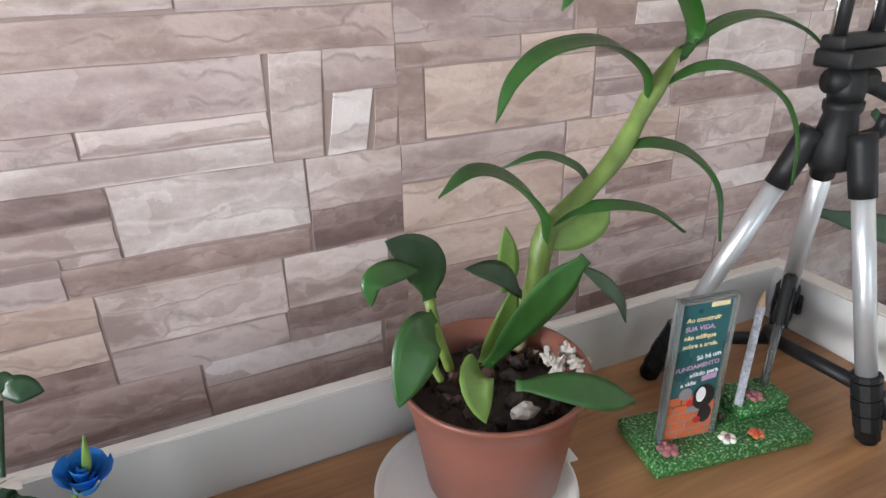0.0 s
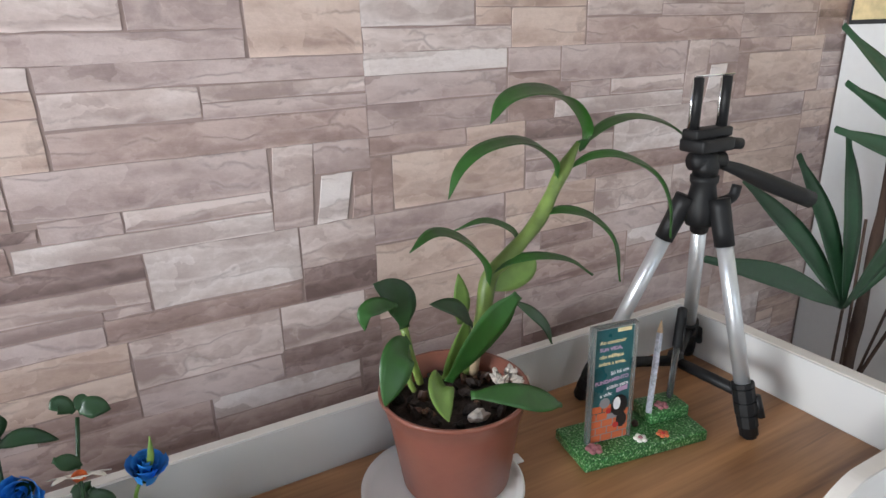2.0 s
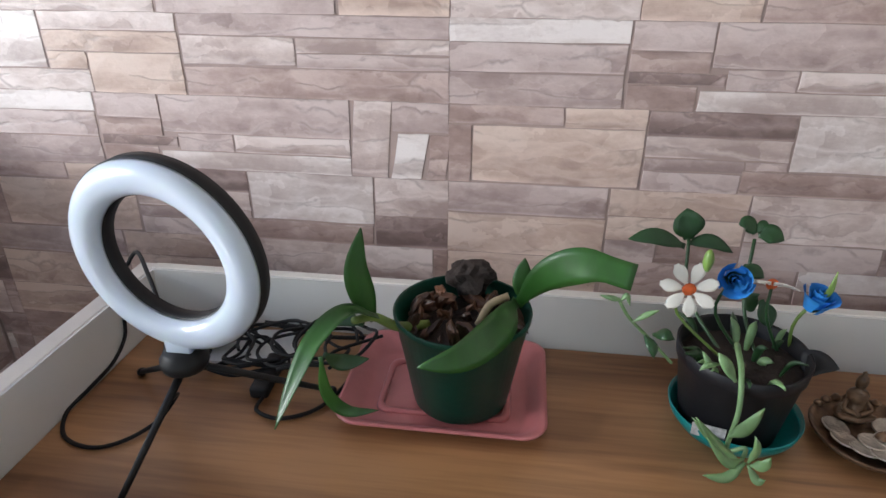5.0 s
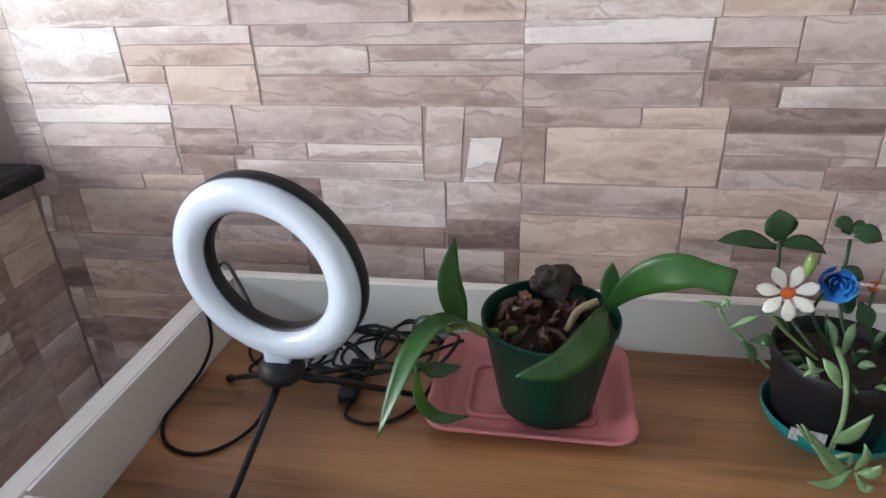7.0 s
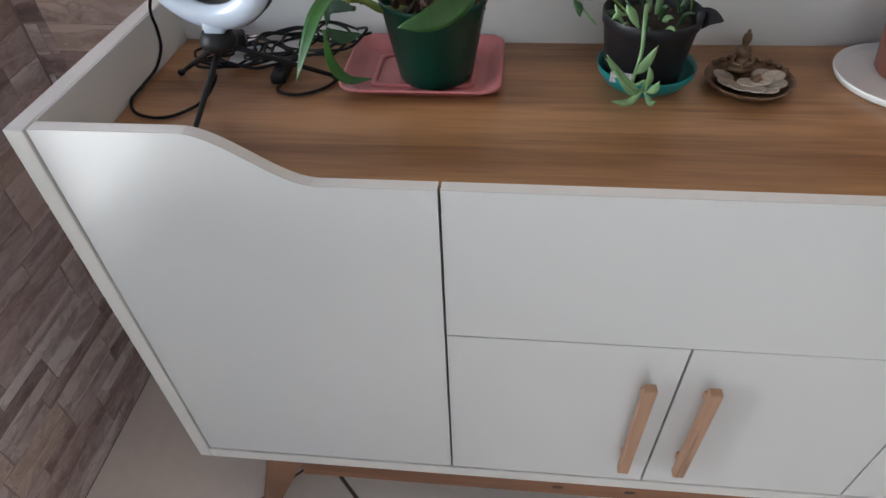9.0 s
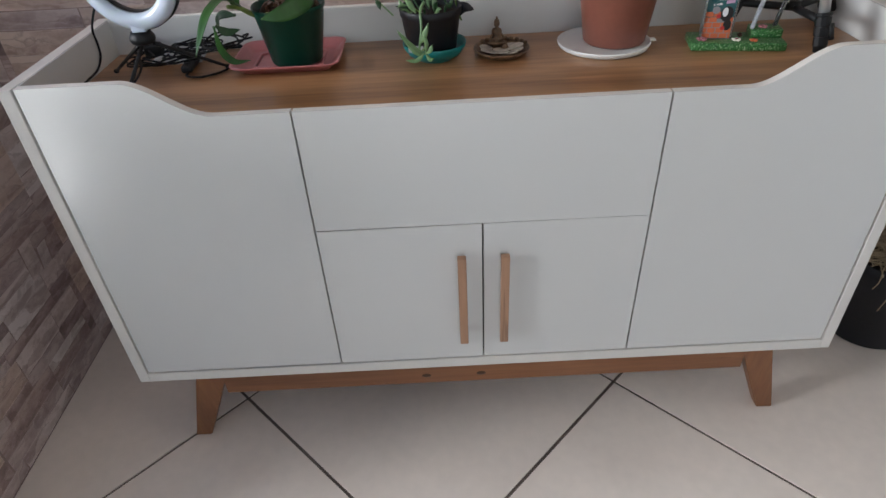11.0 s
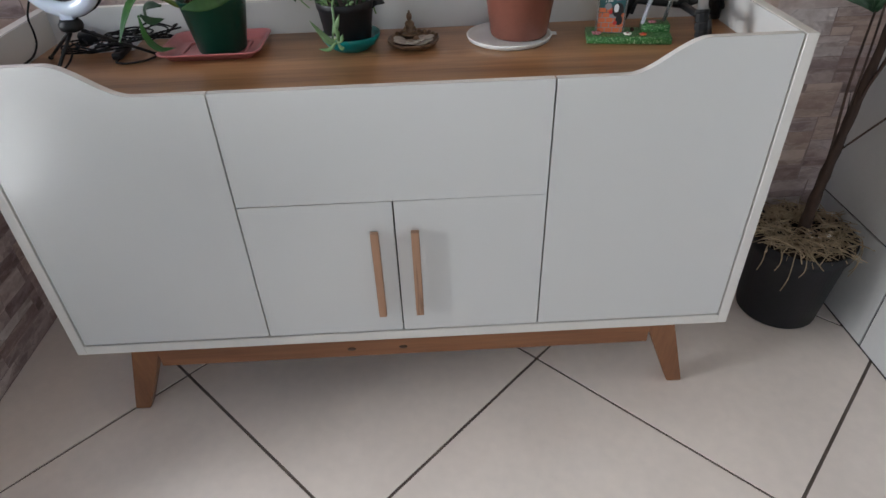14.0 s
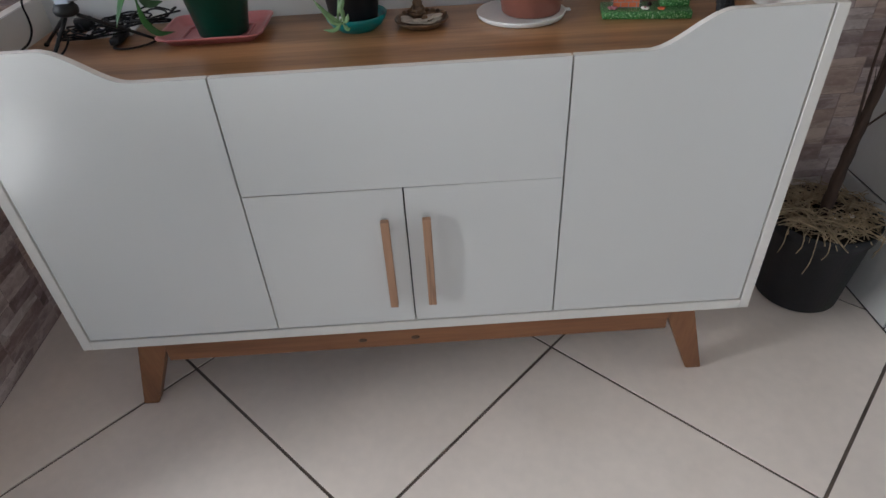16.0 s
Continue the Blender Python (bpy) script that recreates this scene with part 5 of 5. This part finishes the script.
for k in range(26):
    z = .24 + .013 * k + rnd.uniform(-.005, .005)
    a = rnd.uniform(0, 6.28)
    r0, o = .0125 - .006 * k / 26, Vector((math.cos(a), math.sin(a), 0))
    c = Vector((QX + .006 * (z - .3), QY - .006 * (z - .3), z))
    part("trunk_fibre", tube([c + o * (r0 * .6), c + o * r0 + Vector((0, 0, .022)), c + o * (r0 + rnd.uniform(.001, .006)) + Vector((0, 0, rnd.uniform(.035, .06)))], lambda s: .0016 - .0012 * s, 5, 3), M_TRUNK, palm)
for k in range(5):
    part("pebble", lump((QX + .022 + rnd.uniform(-.02, .03), QY - .022 + rnd.uniform(-.015, .015), .241), (rnd.uniform(.004, .007), .005, .004), k + 60, .3), M_PAPER, palm, "small white pebble")


def fan(hub, tips, width, start):
    """A palm leaf: a thin stalk and its fingers, each one a folded blade."""
    st = part("leaf_stalk", tube([start, Vector(start).lerp(Vector(hub), .5) + Vector((-.006, 0, .0)), hub], lambda s: .0032 - .0010 * s, 8, 5), M_TRUNK, palm, "thin leaf stalk")
    for tp in tips:
        h, t = Vector(hub), Vector(tp)
        mid = h.lerp(t, .5) + Vector((0, -.004, .012))
        part("leaf_finger", blade([h, mid, t], width, facing=(-.25, -1, .25), fold=.35, belly=.5, tip=.30, thick=.0007, stem=.25), M_PALM, st)


HB = (1.625, 0.262, 0.758)
fan(HB, [(1.353, 0.31, 0.877), (1.442, 0.33, 0.969), (1.508, 0.3, 1.001), (1.564, 0.27, 1.027), (1.66, .20, .96), (1.72, .22, .90)], .034, (QX - .006, QY, .46))
HC = Vector((1.70, 0.16, 0.93))
fan(HC, [(1.477, 0.24, 1.045), (1.456, .24, 1.166), (1.483, .24, 1.100), (1.60, .17, 1.10), (1.70, .13, 1.15), (1.755, .10, 1.08), (1.55, .12, .98)], .030, (QX + .004, QY - .004, .56))
fan(Vector((1.69, 0.20, 1.22)), [(1.58, .22, 1.34), (1.66, .18, 1.42), (1.74, .16, 1.38), (1.62, .10, 1.24), (1.755, .12, 1.26)], .030, (QX + .010, QY - .01, 1.0))
for a, b in (((QX - .002, QY - .004, .50), (1.625, .255, .90)), ((QX, QY - .01, .55), (1.690, .20, .92)), ((QX + .004, QY - .01, .46), (1.755, .16, .66))):
    part("leaf_stalk", tube([a, Vector(a).lerp(Vector(b), .5) + Vector((.004, 0, .01)), b], .0022, 8, 4), M_TRUNK, palm, "thin leaf stalk")

# ---- pieces: printed stones, floor and wall tiles ----
STRIP_X, STRIP, COURSE = 0.340, 0.59, 0.0862
BASE_Z = 0.980            # foot of course B in the strip that begins at STRIP_X


def course(*stones):
    return stones


COURSES = [
    course((0, .303, .74, 1, "white"), (0, .3, .40, .73, "taupe"), (0, .3, 0, .39, "taupe"), (.307, .437, .68, 1, "taupe"), (.44, .814, .50, 1, "taupe"), (.307, .437, .44, .67, "brown"),
           (.307, .465, .30, .43, "dark"), (.468, .58, .26, .49, "taupe"), (.582, .812, .26, .49, "light"), (.427, .812, 0, .25, "white"), (.307, .423, 0, .29, "brown")),
    course((0, .228, .30, 1, "white"), (0, .312, 0, .28, "light"), (.232, .50, .78, 1, "light"), (.232, .50, .52, .77, "tan"), (.315, .5, 0, .51, "tan"), (.232, .312, .29, .51, "tan"),
           (.505, 1, .75, 1, "taupe"), (.505, .72, .40, .74, "light"), (.723, 1, .56, .74, "light"), (.723, 1, .38, .55, "taupe"), (.505, 1, 0, .37, "brown")),
    course((0, .465, .5, 1, "brown"), (0, .465, 0, .49, "light"), (.47, .8, 0, .3, "taupe"), (.47, .63, .31, 1, "light"), (.635, .8, .31, 1, "taupe"), (.805, 1, 0, 1, "tan")),
    course((0, .35, .4, 1, "taupe"), (0, .35, 0, .39, "white"), (.355, .7, .6, 1, "light"), (.355, .7, 0, .59, "brown"), (.705, 1, .5, 1, "taupe"), (.705, 1, 0, .49, "tan")),
    course((0, .295, .5, 1, "tan"), (0, .295, 0, .49, "brown"), (.303, .662, .4, 1, "brown"), (.303, .662, 0, .39, "taupe"), (.666, .95, .72, 1, "white"), (.666, .95, .3, .7, "brown"),
           (.666, 1, 0, .28, "taupe"), (.955, 1, .3, 1, "dark")),
    course((0, .298, .58, 1, "taupe"), (0, .298, 0, .57, "tan"), (.303, .55, .64, 1, "tan"), (.303, .55, .30, .63, "tan"), (.554, .803, .38, 1, "light"), (.303, .397, 0, .29, "taupe"),
           (.4, .55, 0, .29, "brown"), (.553, .797, 0, .37, "taupe"), (.806, .97, .42, 1, "light"), (.8, 1, 0, .40, "dark"), (.973, 1, .42, 1, "brown")),
    course((0, .205, .77, 1, "brown"), (.208, .349, .76, 1, "tan"), (.045, .349, .02, .75, "tan"), (0, .042, 0, .75, "brown"), (.353, .597, .70, 1, "dark"), (.353, .597, .43, .69, "light"),
           (.6, .852, .32, 1, "white"), (.353, .525, .26, .42, "taupe"), (.527, .597, .31, .42, "taupe"), (.525, .85, 0, .30, "brown"), (.353, .522, 0, .25, "taupe"), (.855, 1, .46, 1, "light"), (.855, 1, 0, .45, "dark")),
]
MOTIF = ((.818, .890, 0, 1, "light", .012), (.897, .955, 0, .60, "white", .016), (.895, 1, .62, 1, "taupe", 0), (.962, 1, 0, .60, "brown", .01))
PERIOD = len(COURSES)


def stone_verts(x0, x1, z0, z1, seed, shear=0.0):
    """One stone: an uneven front of small facets, tilted a little, and a narrow edge back to the wall."""
    rnd = random.Random(seed)
    w, h = x1 - x0, z1 - z0
    nu, nv = (5, 2) if w > 0.06 else (3, 2)
    tx, tz = rnd.uniform(-.0003, .0003), rnd.uniform(-.0003, .0002)
    g, b = 0.0002, min(0.0004, 0.2 * h, 0.2 * w)
    vs, fs = [], []
    for j in range(nv + 1):
        for i in range(nu + 1):
            u, v = i / nu, j / nv
            edge = (i in (0, nu)) or (j in (0, nv))
            ju = 0 if i in (0, nu) else rnd.uniform(-.25, .25) / nu
            jv = 0 if j in (0, nv) else rnd.uniform(-.45, .45) / nv
            X = x0 + b + (u + ju) * (w - 2 * b) + (rnd.uniform(-.0008, .0008) if edge else 0)
            Z = z0 + b + (v + jv) * (h - 2 * b) + (rnd.uniform(-.0008, .0008) if edge else 0)
            Y = -.0008 + tx * (u - .5) + tz * (v - .5) + rnd.uniform(-.0001, .0001) * (1 if edge else 1.4)
            vs.append((X + shear * STRIP * (v - .5), min(Y, -.0004), Z))
    row = nu + 1
    for j in range(nv):
        for i in range(nu):
            fs.append((j * row + i, j * row + i + 1, (j + 1) * row + i + 1, (j + 1) * row + i))
    rim = list(range(row)) + [j * row + nu for j in range(1, nv + 1)] + [nv * row + i for i in range(nu - 1, -1, -1)] + [j * row for j in range(nv - 1, 0, -1)]
    first_back = len(vs)
    for k in rim:
        X, Y, Z = vs[k]
        i, j = k % row, k // row
        vs.append((X + (b - g) * (-1 if i == 0 else 1 if i == nu else 0), 0.0, Z + (b - g) * (-1 if j == 0 else 1 if j == nv else 0)))
    n = len(rim)
    for k in range(n):
        m = (k + 1) % n
        fs.append((rim[m], rim[k], first_back + k, first_back + m))
    return vs, fs


def stone_mesh(name, vs, fs, tone, marks):
    """The mesh of one stone or of many; marks: each corner's number of its stone, 0 to 1, and its height within it."""
    me = bpy.data.meshes.new(name)
    me.from_pydata(vs, [], fs)
    me.materials.append(STONE[tone])
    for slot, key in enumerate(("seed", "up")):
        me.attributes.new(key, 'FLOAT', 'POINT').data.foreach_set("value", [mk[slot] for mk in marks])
    return me


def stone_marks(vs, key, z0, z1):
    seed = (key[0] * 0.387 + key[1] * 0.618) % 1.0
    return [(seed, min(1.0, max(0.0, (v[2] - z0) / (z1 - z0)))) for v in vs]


stone_meshes = {}


def stones_in(lo, hi, z_lo, z_hi, shift):
    """All stones of the print between lo and hi along a wall: (key, x, z, box, tone, shear), cut off at the ends."""
    for k in range(math.floor((lo - STRIP_X) / STRIP), math.ceil((hi - STRIP_X) / STRIP)):
        x = STRIP_X + k * STRIP
        for r in range(-14, 10):
            z = BASE_Z + (r + k + shift) * COURSE
            if z + COURSE < z_lo or z > z_hi:
                continue
            c = r % PERIOD
            extra = MOTIF if c == 0 else ()
            for i, (u0, u1, v0, v1, tone, *sh) in enumerate((*COURSES[c], *extra)):
                a, b, p, q = u0 * STRIP, u1 * STRIP, v0 * COURSE, v1 * COURSE
                a2, b2, p2, q2 = max(a, lo - x), min(b, hi - x), max(p, z_lo - z), min(q, z_hi - z)
                if b2 - a2 < 0.006 or q2 - p2 < 0.005:
                    continue
                yield (c, i, round(a2, 4), round(b2, 4), round(p2, 4), round(q2, 4)), x, z, (a2, b2, p2, q2), tone, (sh[0] if sh else 0.0)


def lay_stones(wall, place, lo, hi, z_lo, z_hi, shift, near):
    """Stones near the eye are pieces of their own; the others are joined by tone."""
    rest = {}
    for key, x, z, b, tone, sh in stones_in(lo, hi, z_lo, z_hi, shift):
        if near(x + b[0], z + b[2]):
            if key not in stone_meshes:
                vs, fs = stone_verts(*b, key[0] * 131 + key[1] * 17, sh)
                stone_meshes[key] = stone_mesh("stone", vs, fs, tone, stone_marks(vs, key, b[2], b[3]))
            ob = new("stone", stone_meshes[key])
            ob.parent, ob.matrix_world = wall, place @ Matrix.Translation((x, 0, z))
        else:
            vs, fs, marks = rest.setdefault(tone, ([], [], []))
            v2, f2 = stone_verts(*b, key[0] * 131 + key[1] * 17, sh)
            fs.extend(tuple(j + len(vs) for j in f) for f in f2)
            vs.extend(place @ Vector((vx + x, vy, vz + z)) for vx, vy, vz in v2)
            marks.extend(stone_marks(v2, key, b[2], b[3]))
    for tone, (vs, fs, marks) in rest.items():
        ob = new("stonework", stone_mesh("stonework", vs, fs, tone, marks))
        ob.parent = wall
        tagged(ob, "", "", "", "stuff")


lay_stones(wall_back, Matrix.Translation((0, WALL_Y, 0)), LEFT_X + 0.001, RIGHT_X, 0.0, 1.62, 0, lambda x, z: z > 0.74 and z < 1.21)
lay_stones(wall_left, Matrix.Translation((LEFT_X, 0, 0)) @ pose(0, 0, 0, 0, 0, 90), -0.34, WALL_Y - 0.006, 0.0, SILL - 0.024, 0, lambda x, z: z > 0.30 and x > -0.6)


def clip(poly, axis, limit, keep_low):
    out = []
    for i, p in enumerate(poly):
        q = poly[(i + 1) % len(poly)]
        ip, iq = ((p[axis] <= limit) == keep_low), ((q[axis] <= limit) == keep_low)
        if ip:
            out.append(p)
        if ip != iq:
            t = (limit - p[axis]) / (q[axis] - p[axis])
            out.append(tuple(p[a] + t * (q[a] - p[a]) for a in (0, 1)))
    return out


R2 = math.sqrt(0.5)
for i in range(-4, 8):
    for j in range(-8, 4):
        p0, q0, s, g = 0.013 + 0.605 * i, 0.183 + 0.598 * j, 0.60, 0.0035
        corner = [(p0 + g, q0 + g), (p0 + 0.605 - g, q0 + g), (p0 + 0.605 - g, q0 + 0.598 - g), (p0 + g, q0 + 0.598 - g)]
        poly = [((p + q) * R2, (q - p) * R2) for p, q in corner]
        for axis, limit, low in ((0, LEFT_X + 0.003, False), (0, RIGHT_X - 0.002, True), (1, WALL_Y - 0.005, True), (1, BACK_Y - 0.55, False)):
            if poly:
                poly = clip(poly, axis, limit, low)
        if len(poly) > 2:
            part("floor_tile", prism(poly, 'z', -0.0034, 0.0, 0.0008 if len(poly) == 4 else 0), M_FLOOR_TILE, floor, smooth=False)
for i in range(-7, 1):
    for z00, z1 in ((0.0, 0.258), (0.258, 1.170)):
        y0, y1 = 0.10 + 0.45 * i, min(0.55 + 0.45 * i, WALL_Y - 0.001)
        if y1 - y0 > 0.02 and z1 - z00 > 0.02:
            part("wall_tile", box(RIGHT_X, RIGHT_X + 0.004, max(y0 + 0.003, BACK_Y), y1 - 0.003, z00 + 0.003, z1 - 0.003), M_WALL_TILE, wall_right, smooth=False)
    part("border_tile", box(RIGHT_X, RIGHT_X + 0.004, max(0.10 + 0.45 * i + 0.002, BACK_Y), min(0.55 + 0.45 * i, WALL_Y - 0.006) - 0.002, 1.174, 1.290), M_BORDER, wall_right, "cream patterned border tile", smooth=False)
part("upper_wall", box(RIGHT_X, RIGHT_X + 0.004, BACK_Y, WALL_Y - 0.006, 1.294, CEIL), M_PLASTER, wall_right, "white plaster above the tiles", smooth=False)
